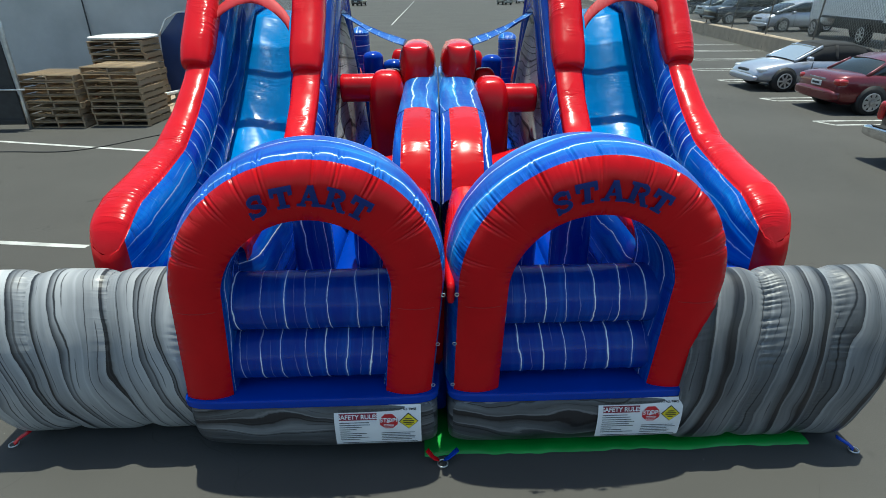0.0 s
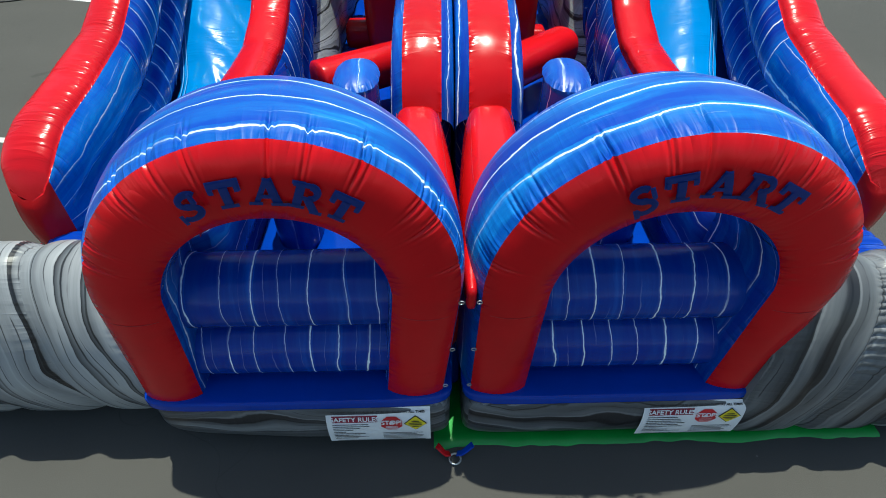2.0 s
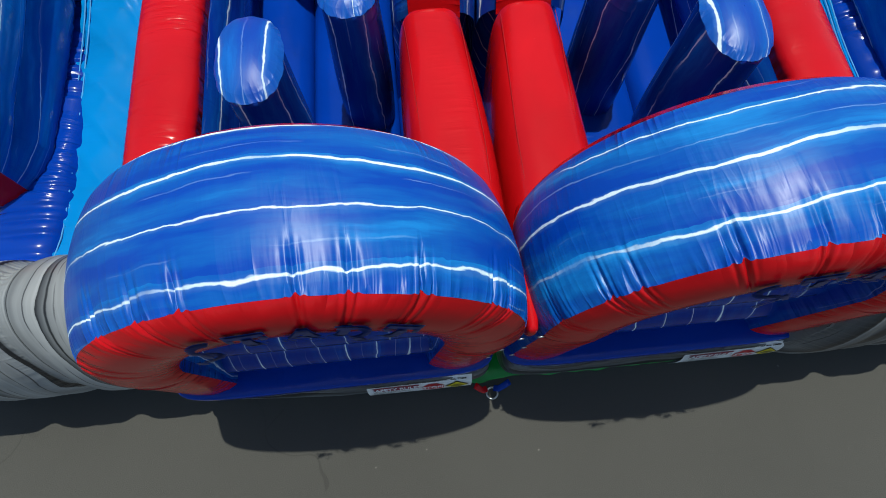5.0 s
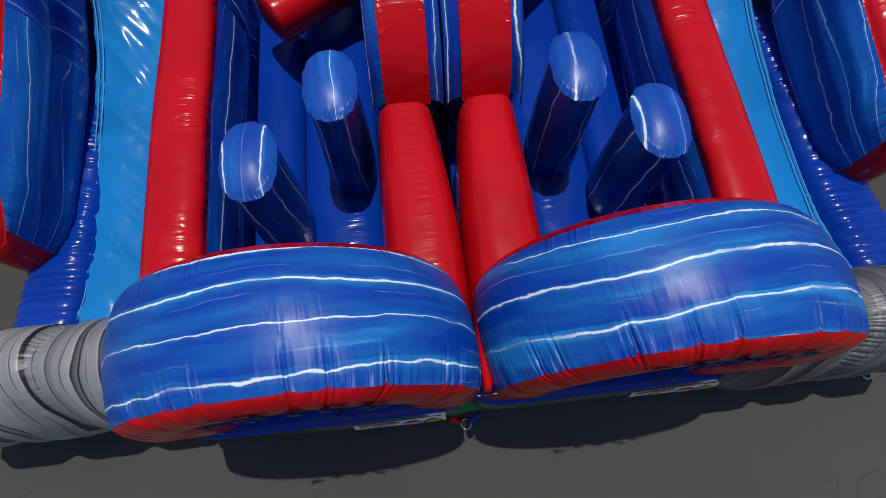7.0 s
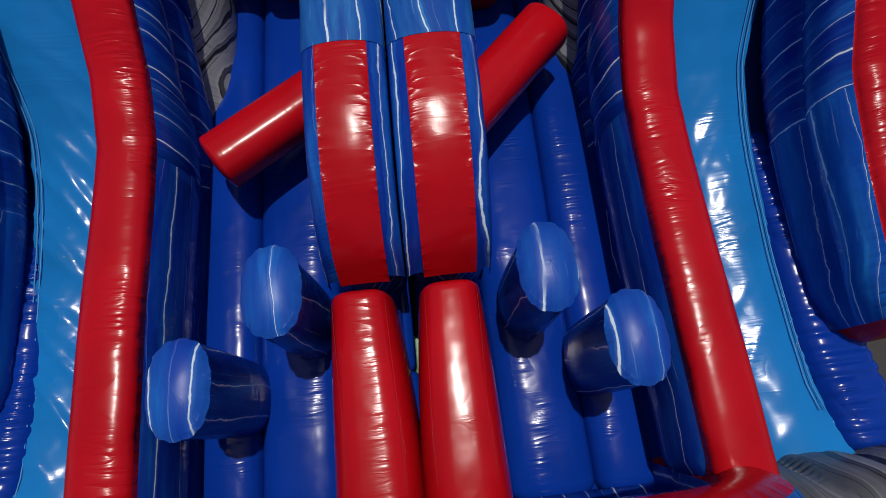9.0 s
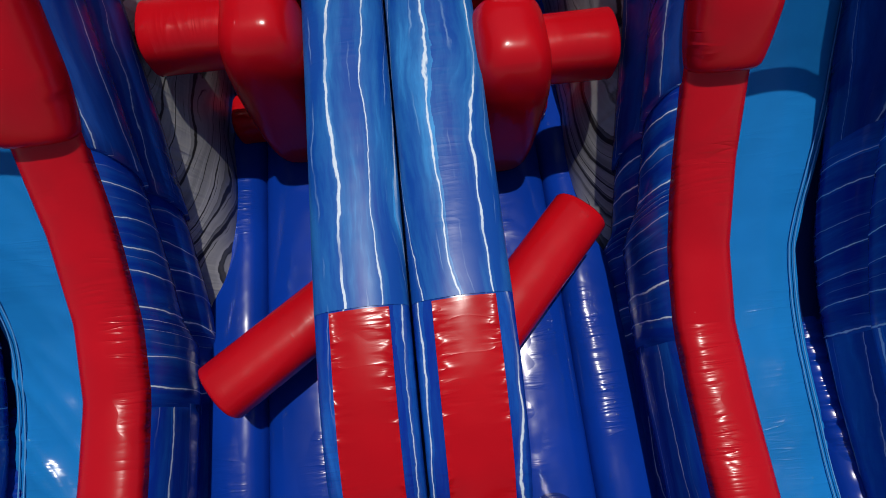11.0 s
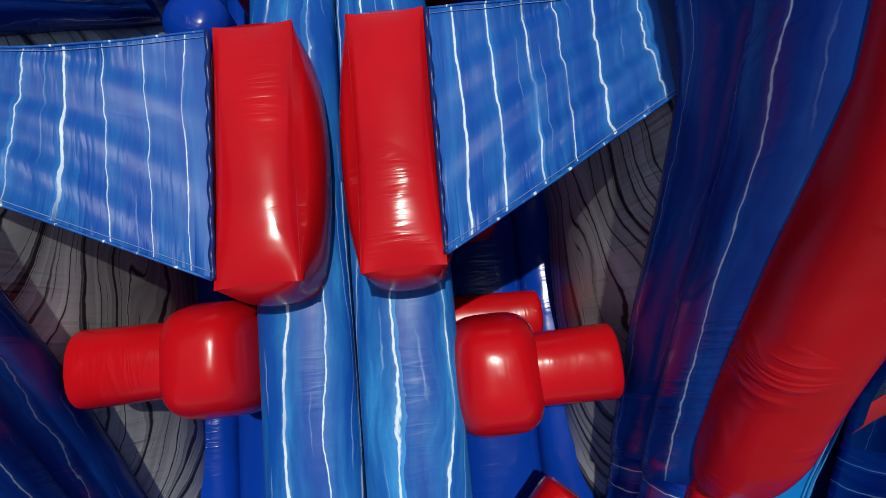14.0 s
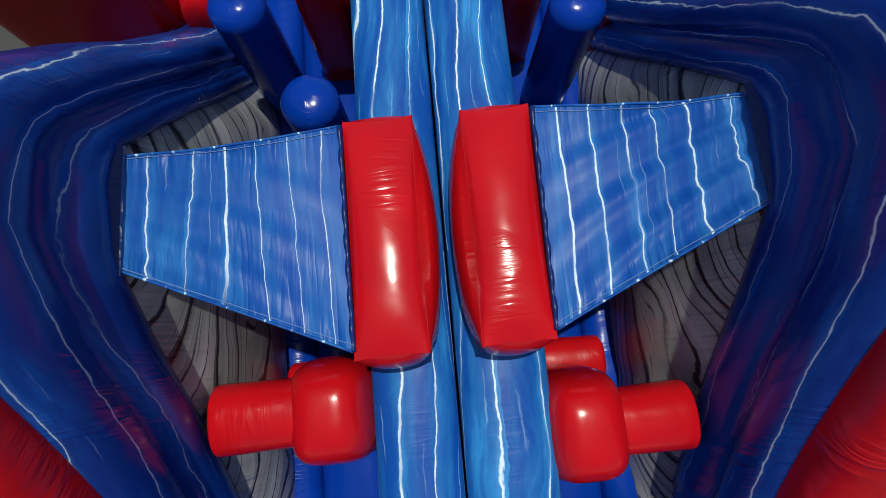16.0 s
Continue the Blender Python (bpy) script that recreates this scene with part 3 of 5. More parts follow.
def start_letters(s, parent):
    for i, ch in enumerate("START"):
        a = (2 - i) * 0.228 + (0.014 if i < 2 else 0) - (0.035 if s > 0 else 0.06)
        for grow, y, mat, nm, lab in ((1.09, 2.897, OUTLINE, "letter_outline", "blue stitched outline of a letter"), (1.0, 2.8925, NAVY_PRINT, "letter", "dark blue printed letter")):
            bm = slab_letter(ch)
            size = 0.117
            bm.transform(Matrix.Translation((0, 0.5, 0)) @ Matrix.Diagonal((grow, grow, 1, 1)) @ Matrix.Translation((0, -0.5, 0)))
            bm.transform(Matrix.Translation((0, -0.5, 0)))
            bm.transform(Matrix.Rotation(a, 4, "Z") @ Matrix.Translation((0, ARCH_R - 0.193, 0)) @ Matrix.Diagonal((size * 1.0, size, 1, 1)))
            bm.transform(Matrix(((1, 0, 0, ARCH_X), (0, 0, -1, 0), (0, 1, 0, SPRING), (0, 0, 0, 1))))
            for v in bm.verts:
                q = math.hypot(v.co.x - ARCH_X, v.co.z - SPRING) - ARCH_R
                v.co.y += y + front_y(q / 1.16) - 2.905
            if s < 0:
                bm.transform(Matrix.Translation((ARCH_X, 0, 0)) @ Matrix.Diagonal((-1, 1, 1, 1)) @ Matrix.Translation((-ARCH_X, 0, 0)))
            lean(bm, s)
            add_box_uv(bm)
            part(nm, bm, mat, parent, lab, smooth=False)


DARK_THREAD = vinyl_plain("dark_red_thread", (0.34, 0.006, 0.01), 0.6, 0.1)
SEAM_BLUE = vinyl_plain("pale_blue_thread", (0.08, 0.3, 0.6), 0.5, 0.1)
STITCH = vinyl_plain("pale_stitching", (0.16, 0.26, 0.48), 0.6, 0.1)
OUTLINE = vinyl_plain("stitched_outline", (0.01, 0.03, 0.2), 0.4, 0.2)
NAVY_PRINT = vinyl_plain("navy_print", (0.004, 0.022, 0.15), 0.35, 0.2)


def front_y(rho):
    t = min(max((rho + 0.31) / 0.31, 0), 1)
    return 2.945 - 0.045 * math.sin(math.pi * t) ** 0.7


def start_arch(s, root):
    A = lambda name, bm, mat, label="", parent=None: part(name, lean(bm, s), mat, parent, label)
    face = [(rho, front_y(rho)) for rho in np.linspace(-0.31, 0, 11)]
    arch = A("start_arch", arch_sheet(face, creases=CREASES, pinch=-0.0072), RED_TAUT, "red padded arch front with printed letters", root)
    band = bulged((0, 2.945), (-0.015, 3.49), -0.055, 18)
    A("outer_band", arch_sheet(band, creases=CREASES, pinch=0.024, low=0.8), MARBLE_BAND, "blue marbled outer band with white veins", arch)
    rear = [(-0.015 - 0.295 * t, 3.49 + 0.07 * math.sin(math.pi * t) ** 0.7) for t in np.linspace(0, 1, 9)]
    A("rear_face", arch_sheet(rear, low=0.55), RED, "", arch)
    inner = bulged((-0.31, 3.50), (-0.31, 2.945), -0.02)
    A("tunnel_lining", arch_sheet(inner), MARBLE_U, "blue marbled lining of the arch tunnel", arch)
    start_letters(s, arch)
    for e0, e1 in ((ARCH_X - ARCH_R + 0.01, ARCH_X - ARCH_R + 0.3), (ARCH_X + ARCH_R - 0.3, ARCH_X + ARCH_R - 0.01)):
        A("leg_seam", sweep([(e0 + (e1 - e0) * k / 8, front_y(-0.31 * k / 8 if e0 < ARCH_X else -0.31 + 0.31 * k / 8) - 0.001, 1.29) for k in range(9)], (0, 0, 1), 0.003, 0.003, 2, 6, (0, 0), 0.05), DARK_THREAD, "", arch)
    inside = ARCH_X - ARCH_R
    for z in (0.62, 0.98, 1.37):
        ring = sweep([(inside - 0.01 + 0.012 * math.cos(a), 2.94, z + 0.012 * math.sin(a)) for a in np.linspace(0, 6.2, 16)], (0, 1, 0), 0.003, 0.003, 2, 6, (0, 0), 0.01)
        A("tie_ring", ring, STEEL, "small steel tie ring", arch)
    return arch


def baffled_wall(x0, x1, y0, y1, z0, z1, bumps, tuck, seed=0.0, n=30):
    """An upright inflated wall of side-by-side chambers along x: scalloped top, foot drawn back, upper faces gathered into puckers at the seams."""
    rows = []
    m = bumps * n
    ring = ellipse_ring(2.1, 400)
    for i in range(m + 1):
        t = i / m
        off = min(t * bumps % 1, 1 - t * bumps % 1)
        f = 1 - math.exp(-(off / 0.13) ** 2)
        x = x0 + (x1 - x0) * t
        a = (y1 - y0) / 2 * (0.87 + 0.13 * f)
        b = (z1 - z0) / 2 * (0.98 + 0.02 * f)
        end = min(t, 1 - t) * (x1 - x0)
        k = 1.0 if end > 0.12 else 0.88 + 0.12 * math.sin(end / 0.12 * math.pi / 2)
        cz = z0 + b
        line = round(t * bumps)
        away = (t - line / bumps) * (x1 - x0)
        near = math.exp(-(away / (0.085 if away > 0 else 0.03)) ** 2)
        row = []
        for j, (u, v) in enumerate(ring):
            run = j / len(ring) * 3.3
            if v < 0:
                u = math.copysign((1 - abs(v) ** 6) ** (1 / 6), u)
            patch = min(1.0, max(0.0, (v - 0.1) / 0.15)) * min(1.0, max(0.0, 0.75 + 1.9 * noise.noise(Vector((run * 2.3, line * 4.7 + seed, 2.0)))))
            patch *= 0.35 + 1.5 * abs(noise.noise(Vector((run * 19, line + seed, 8.0))))
            fold = abs(math.sin(run * 66 + 3.4 * noise.noise(Vector((run * 7, line + seed, 1.0))) + away * 8)) ** 0.6
            crease = (1 - abs(noise.noise(Vector((t * bumps * 2.2 + 0.5 * v, run * 0.8, seed))))) ** 7
            dent = 0.026 * patch * near * (1 - fold) + 0.005 * crease
            zz = cz + v * (b - dent) * (k if v > 0 else 1)
            low = max(0.0, (z0 + 0.62 - zz) / 0.62)
            back = tuck * low ** 1.6
            row.append(Vector((x - (0.09 * low * max(0.0, t - 0.75) / 0.25), (y0 + y1) / 2 + u * (a - dent * 1.5) * k + back, zz)))
        rows.append(row)
    bm = grid_mesh(rows, True, True)
    edl = bm.loops.layers.uv.new("Seam")
    for fc in bm.faces:
        cell = math.floor((fc.calc_center_median().x - x0) / (x1 - x0) * bumps)
        for lp in fc.loops:
            c = lp.vert.co
            lp[edl].uv = (c.z + c.y, (c.x - x0) / (x1 - x0) * bumps - cell)
    return bm


def interp(table, y):
    ys, zs = zip(*table)
    return float(np.interp(y, ys, zs))


# side profiles, as (y, z)
INNER_TOP = [(3.3, 1.52), (3.7, 1.55), (4.3, 1.575), (5.0, 1.59), (5.35, 1.615), (5.7, 1.75), (6.05, 2.0), (6.37, 2.3), (6.8, 2.74), (7.1, 3.08), (7.4, 3.46), (7.75, 3.7), (8.05, 3.62), (8.32, 3.3), (8.57, 2.95), (8.82, 2.55), (9.3, 1.9), (9.8, 1.4)]
OUTER_TOP = [(3.96, 1.22), (4.02, 1.33), (4.1, 1.42), (4.2, 1.48), (4.35, 1.54), (4.8, 1.62), (5.3, 1.74), (5.7, 1.97), (6.1, 2.26), (6.5, 2.62), (6.9, 3.02), (7.4, 3.55), (7.75, 3.78), (8.2, 3.8), (8.6, 3.4), (9.0, 2.8), (9.4, 2.15), (9.8, 1.6)]
LANE = [(3.3, 0.90), (4.0, 0.885), (4.6, 0.91), (5.2, 0.98), (5.5, 1.05), (5.8, 1.16), (6.0, 1.28), (6.25, 1.46), (6.5, 1.63), (6.73, 1.79), (7.08, 2.09), (7.35, 2.35), (7.9, 2.86), (8.5, 2.95)]
LANE_EDGE = [(3.3, 2.4), (3.42, 2.33), (3.75, 2.27), (5.8, 2.3), (6.25, 2.39), (6.5, 2.44), (6.75, 2.46), (8.5, 2.5)]
GREY_TOP = [(5.6, 0.72), (5.92, 0.97), (6.3, 1.33), (6.66, 1.68), (7.05, 2.08), (7.4, 2.5), (7.72, 2.84), (8.0, 2.93), (8.16, 2.88), (8.6, 2.25), (9.0, 1.65), (9.4, 1.08), (9.7, 0.7)]


def wall_body(x_in, x_out, top, bottom, drop=0.0, y_from=None, y_to=None, n=20, step=0.08, bulge_in=0.07, bulge_out=0.05, tubes=2, square=False):
    """A wall between two upright faces, whose faces swell into lengthwise tubes."""
    lo, hi = top[0][0] if y_from is None else y_from, top[-1][0] if y_to is None else y_to
    ys = np.linspace(lo, hi, max(4, int((hi - lo) / step)))
    rows = []
    for y in ys:
        zt = interp(top, y) - drop
        zb = bottom(y)
        edge = min(1.0, math.sqrt(max(0.0, (y - lo) / 0.14)) * 0.85 + 0.15)
        if square:
            edge = 1.0
        xc, hw = (x_in + x_out) / 2, (x_out - x_in) / 2
        row = []
        for k in range(n + 1):
            t = k / n
            row.append(Vector((xc - (hw + bulge_in * abs(math.sin(math.pi * t * tubes)) ** 0.6) * edge, y, zb + (zt - zb) * t)))
        for k in range(1, 6):
            a = math.pi * k / 6
            row.append(Vector((xc - hw * math.cos(a) * edge, y, zt + 0.035 * math.sin(a))))
        for k in range(n + 1):
            t = 1 - k / n
            row.append(Vector((xc + (hw + bulge_out * abs(math.sin(math.pi * t * tubes)) ** 0.6) * edge, y, zb + (zt - zb) * t)))
        rows.append(row)
    return grid_mesh(rows, True, True)


def plan_sheet(line, foot, top, swell, n=16, tubes=2, through=False):
    """An upright sheet along a line in plan, from foot(y) to the top profile, swelling into lengthwise tubes."""
    rows = []
    for i, (x, y) in enumerate(line):
        (ax, ay), (bx, by) = line[max(i - 1, 0)], line[min(i + 1, len(line) - 1)]
        ln = math.hypot(bx - ax, by - ay)
        nx, ny = (by - ay) / ln, -(bx - ax) / ln
        zb, zt = foot(y), interp(top, y)
        row = []
        for k in range(n + 1):
            t = k / n
            w = abs(swell) * min(1.0, (len(line) - 1 - i) / 3.0 if not through else 1.0, 1.0 if through or swell > 0 else i / 2.0) * (abs(math.sin(math.pi * t * tubes)) ** 0.6 if swell > 0 else math.sin(math.pi * t) ** 0.7)
            row.append(Vector((x + nx * w, y + ny * w, zb + (zt - zb) * t)))
        rows.append(row)
    return grid_mesh(rows)


def strip_top(x_in, x_out, top, y0, y1, rise=0.075, skirt=0.05, n=12, step=0.05, lift=0.012, front=0.0, span=(0.0, 1.0), plan=None):
    """The rounded sewn cap on top of a wall."""
    rows = []
    for y in np.arange(y0, y1 + 1e-6, step):
        zt = interp(top, y)
        xc, hw = (x_in + x_out) / 2, (x_out - x_in) / 2 + (0.012 if skirt else 0.0)
        if plan:
            xa, xb = plan(y)
            xc, hw = (xa + xb) / 2, (xb - xa) / 2
        up = 1.0
        if front:
            q = min(1.0, (y - y0) / front)
            up = math.sqrt(max(0.0, 1 - (1 - q) ** 2))
        row = [Vector((xc - hw, y, zt - skirt))] if span[0] == 0 else []
        for k in range(n + 1):
            a = math.pi * (span[0] + (span[1] - span[0]) * k / n)
            row.append(Vector((xc - hw * math.cos(a), y, zt + lift + rise * up * math.sin(a) ** 0.8)))
        if span[0] == 0:
            row.append(Vector((xc + hw, y, zt - skirt)))
        rows.append(row)
    return grid_mesh(rows)


def settle(bm, flat=False):
    """Lays the course out behind the arches: its full length and width, its axis turned a little, its crown level.
    flat: leave the heights as they are."""
    for v in bm.verts:
        x, y, z = v.co
        ny = 1.0747 * y - 0.143
        v.co.x = 1.0755 * x + 0.065 + 0.0225 * max(0.0, ny - 4.7)
        v.co.y = ny
        if not flat:
            v.co.z = 1.0748 * z - 0.035 * y - 0.071
    return bm


def disc_cap(x, y, z, a, b, rise, e=2.3, rings=9, n=42):
    """A domed top with its own print direction."""
    ring = ellipse_ring(e, n)
    rows = []
    for k in range(rings + 1):
        t = 1 - k / rings
        row = []
        for i, (u, v) in enumerate(ring):
            r = max(t, 0.01) * (1 - 0.03 * (i % 3 == 0) * t ** 6)
            row.append(Vector((x + u * a * r, y + v * b * r, z + rise * max(0, 1 - t * t) ** 0.6)))
        rows.append(row)
    bm = grid_mesh(rows, True, False)
    edl = bm.loops.layers.uv.new("Seam")
    for f in bm.faces:
        base = math.atan2(f.calc_center_median().y - y, f.calc_center_median().x - x)
        for lp in f.loops:
            c = lp.vert.co
            q = math.atan2(c.y - y, c.x - x)
            q += 2 * math.pi * round((base - q) / (2 * math.pi))
            lp[edl].uv = (q * 0.2, min(0.5, 1.3 * (1 - min(1, math.hypot((c.x - x) / a, (c.y - y) / b)))))
    uvl = bm.loops.layers.uv.verify()
    for f in bm.faces:
        for lp in f.loops:
            lp[uvl].uv = (lp.vert.co.y, lp.vert.co.x)
    return bm


def seam(path, r=0.006):
    return sweep(path, (0, 0, 1) if abs(Vector(path[1]).z - Vector(path[0]).z) < 0.02 else (0, 1, 0), r, r, 2, 6, (0, 0), 0.05)


def safety_sign(s, root):
    xc, z0, z1, y = (1.392, 0.19, 0.51, 2.91) if s > 0 else (-0.435, 0.19, 0.51, 2.91)
    w = 0.595
    curve = lambda z: y + (0.036 * ((z - 0.36) / 0.15) ** 2 if z > 0.36 else 0.016 * ((z - 0.36) / 0.17) ** 2)
    rows = [[Vector((xc + w * (u - 0.5), curve(z0 + (z1 - z0) * t), z0 + (z1 - z0) * t)) for u in np.linspace(0, 1, 9)] for t in np.linspace(0, 1, 9)]
    board = part("safety_sign", grid_mesh(rows), WHITE_PRINT, root, "white printed safety rules banner")

    def lay(bm, u, v, mat, name, lift=0.003, label=""):
        """Lays a flat mesh, in metres from the banner's middle, on the banner."""
        for q in bm.verts:
            x, h = q.co.x + u, q.co.y + v
            z = (z0 + z1) / 2 + h
            q.co = Vector((xc + x, curve(z) - lift - q.co.z, z))
        return part(name, bm, mat, board, label, smooth=False)

    def bar(u0, u1, v, h, mat=INK, name="print_line", lift=0.003):
        bm = bmesh.new()
        g = [[bm.verts.new((u0 + (u1 - u0) * i / 4, v + h * (j - 0.5), 0)) for j in (0, 1)] for i in range(5)]
        for i in range(4):
            bm.faces.new((g[i][0], g[i + 1][0], g[i + 1][1], g[i][1]))
        add_box_uv(bm)
        lay(bm, 0, 0, mat, name, lift)

    lay(text_mesh("TRAINED OPERATOR(S) MUST BE ON DUTY AT ALL TIMES", 0.0205, 0.0006, 0.0004), 0, 0.132, INK, "lettering", 0.0035)
    bar(-0.265, -0.005, 0.086, 0.05, MAROON_INK, "heading_band")
    lay(text_mesh("SAFETY RULES", 0.044, 0.0006, 0.0008), -0.135, 0.086, WHITE_PRINT, "lettering", 0.006)
    rng = random.Random(5 if s > 0 else 6)
    for k in range(9):
        bar(-0.265, -0.265 + rng.uniform(0.07, 0.24), 0.042 - k * 0.0195, 0.0055)
    bar(-0.255, 0.27, -0.148, 0.006)
    for k in range(5):
        bar(0.02, rng.uniform(0.2, 0.27), -0.055 - k * 0.017, 0.005)
    octo = bmesh.new()
    octo.faces.new([octo.verts.new((0.066 * math.cos(a), 0.062 * math.sin(a), 0)) for a in [math.pi / 8 + k * math.pi / 4 for k in range(8)]])
    lay(octo, 0.075, 0.045, RED_INK, "stop_octagon", 0.004)
    lay(text_mesh("STOP!", 0.045, 0.0006, 0.0008), 0.075, 0.058, WHITE_PRINT, "lettering", 0.007)
    for k in range(3):
        bar(0.04, 0.11, 0.026 - k * 0.012, 0.004, WHITE_PRINT, "print_line", 0.007)
    for grow, mat, lift in ((1.0, INK, 0.004), (0.9, YELLOW_INK, 0.006)):
        dia = bmesh.new()
        dia.faces.new([dia.verts.new((x * 0.068 * grow, yy * 0.064 * grow, 0)) for x, yy in ((1, 0), (0, 1), (-1, 0), (0, -1))])
        lay(dia, 0.212, 0.045, mat, "warning_diamond", lift)
    for k, (a, v) in enumerate(((0.022, 0.068), (0.038, 0.053), (0.036, 0.038), (0.02, 0.023))):
        bar(0.212 - a, 0.212 + a, v, 0.007, INK, "print_line", 0.0085)


COLUMN = [(4.5, 1.36), (4.544, 1.517), (4.627, 1.678), (4.739, 1.793), (4.86, 1.876), (5.037, 1.951), (5.251, 2.005), (5.558, 2.045), (6.4, 2.1), (7.4, 2.165), (8.4, 2.18), (9.3, 2.14), (10.2, 2.03)]


def tucked(bm):
    """Draws the foot of an inflated front back under it."""
    for v in bm.verts:
        if v.co.y < 3.2:
            v.co.y += 0.17 * max(0.0, (0.34 - v.co.z) / 0.34) ** 2 + 0.07 * max(0.0, -v.co.x - 0.9)
    return bm


def unit(s):
    root = thing("inflatable_obstacle_course", "red and blue inflatable obstacle course with start arch and slide", "inflatable", "paired inflatable lanes")
    P = lambda name, bm, mat, label="", parent=root: part(name, settle(flip(bm, s)), mat, parent, label)
    Q = lambda name, bm, mat, label="", parent=root, off=0.0: part(name, flip(bm, s, off), mat, parent, label)
    pick = lambda r, l: r if s > 0 else l

    # entrance
    start_arch(s, root)
    x_in, x_out = pick((0.055, 1.79), (-1.75, -0.02))
    part("front_panel", tucked(inflated_box(x_in, x_out, 2.925, 3.4, 0.02, 0.53, 8.0, 22)), STONE_U, root, "grey rock-print front panel below the platform")
    part("platform", inflated_box(x_in - 0.01, x_out + 0.015, 2.94, 3.56, 0.5, 0.58, 8.0, 16), BLUE, root, "blue vinyl entrance step")
    xa = pick(0.94, -0.85)
    for z, dx in ((0.79, 0.0), (1.19, 0.01)):
        part("squeeze_roller", sweep([(xa - 0.62 + dx, 3.24, z), (xa + 0.62 + dx, 3.24, z)], (0, 1, 0), 0.2, 0.2, 2.0, 30, (0.02, 0.02)), ROLLER, root, "blue marbled horizontal roller with white stripes")
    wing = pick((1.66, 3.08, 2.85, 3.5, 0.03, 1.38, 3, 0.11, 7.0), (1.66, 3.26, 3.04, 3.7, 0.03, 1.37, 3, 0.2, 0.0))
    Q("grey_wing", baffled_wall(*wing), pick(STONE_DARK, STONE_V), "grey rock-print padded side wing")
    safety_sign(s, root)

    # obstacle lane floor
    for x0, ya, yb in ((0.002, 3.3, 4.1), (0.018, 4.1, 10.4)):
        part("base", settle(flip(box(x0, 2.55, ya, yb, 0.03, 0.66, 0.04), s), True), BLUE, root)
    for a, b in ((0.07, 0.44), (0.44, 0.93), (0.93, 1.29)):
        part("floor_tube", settle(flip(sweep([((a + b) / 2, 3.38, 0.64), ((a + b) / 2, 10.3, 0.64)], (1, 0, 0), (b - a) / 2 + 0.004, 0.17, 3.0, 24, (0.1, 0.1), 0.2), s), True), BLUE, root, "glossy blue floor tube")

    # centre divider
    if s > 0:
        part("divider_tongue", sweep([(0.07, 2.985, 1.36), (0.085, 3.2, 1.38), (0.16, 3.5, 1.4)], (1, 0, 0), lambda t: 0.026 + 0.06 * t, lambda t: 0.08 + 0.07 * t, 3.2, 28, (0.03, 0.0), 0.05), RED_TAUT, root, "red vinyl tongue between the arches")
    Q("low_divider", sweep([(0.222, 3.36, 1.0), (0.222, 3.85, 1.0), (0.244, 4.58, 0.98)], (1, 0, 0), lambda t: 0.228 - 0.05 * t ** 2.2, 0.53, 3.8, 44, (0.1, 0.08), 0.05), RED_SEWN, "red vinyl low divider wall", off=0.052)
    ce = pick(0.442, 0.408)
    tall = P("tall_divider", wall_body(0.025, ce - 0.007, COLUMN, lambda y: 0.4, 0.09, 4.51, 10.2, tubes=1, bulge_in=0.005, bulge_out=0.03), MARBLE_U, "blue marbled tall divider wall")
    D = lambda name, bm, mat, label: P(name, bm, mat, label, tall)
    crown = [(y, z - 0.1) for y, z in COLUMN]
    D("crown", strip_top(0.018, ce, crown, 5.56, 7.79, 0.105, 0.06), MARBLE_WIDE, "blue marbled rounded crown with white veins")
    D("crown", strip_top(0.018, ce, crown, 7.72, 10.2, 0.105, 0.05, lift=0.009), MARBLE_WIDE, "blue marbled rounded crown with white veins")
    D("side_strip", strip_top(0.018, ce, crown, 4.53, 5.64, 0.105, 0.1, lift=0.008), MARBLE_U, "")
    D("red_nose", strip_top(0.018, ce, [(y - 0.025, z) for y, z in crown], 4.5, 5.57, 0.105, 0.1, lift=0.02, span=(0.29, 0.71)), RED_TAUT, "red vinyl curved nose of the divider")
    P("red_block", turn_top_uv(pillow_box(0.108, 0.43, 7.26, 8.34, 2.06, 2.525, (0.078, 0.055, 0.055), 0.01, 18, fullness=0.62)), RED_SMOOTH, "red vinyl block on top of the divider")
    P("block_seam", sweep([(0.109 + 0.01 * (1 - w * w), 7.8 + 0.53 * w, 2.5255 - 0.01 * (1 - w * w)) for w in np.linspace(-1, 1, 15)], (1, 0, 0), 0.0014, 0.0014, 2, 6, (0, 0), 0.05), DARK_THREAD, "")
    for x in (0.11, 0.388):
        Q("divider_seam", sweep([(x + 0.042 * max(0.0, k / 8 - 0.25) - 0.036, 3.6 + 0.96 * k / 8, 1.512 - 0.02 * k / 8 - 0.013 * abs(k / 4 - 1) ** 6) for k in range(9)], (1, 0, 0), 0.0015, 0.0015, 2, 6, (0, 0), 0.06), DARK_THREAD, "", off=0.052)

    # obstacles
    for x, y in pick(((1.136, 4.195), (0.774, 4.585)), ((1.008, 4.195), (0.577, 4.61))):
        pil = Q("pillar", sweep([(x, y, 0.68), (x, y, 1.2), (x, y, 1.715)], (1, 0, 0), lambda t: 0.145 + 0.01 * math.sin(t * 5), 0.228, 2.4, 34, (0.0, 0.0)), MARBLE_U, "blue marbled upright pop-up pillar")
        Q("pillar_top", disc_cap(x, y, 1.715, 0.15, 0.233, 0.08, 2.4), MARBLE_CAP, "", pil)
    a, b = pick(((0.36, 5.44), (0.99, 6.1)), ((0.36, 5.8), (1.03, 5.35)))
    d = (Vector(b) - Vector(a)).normalized()
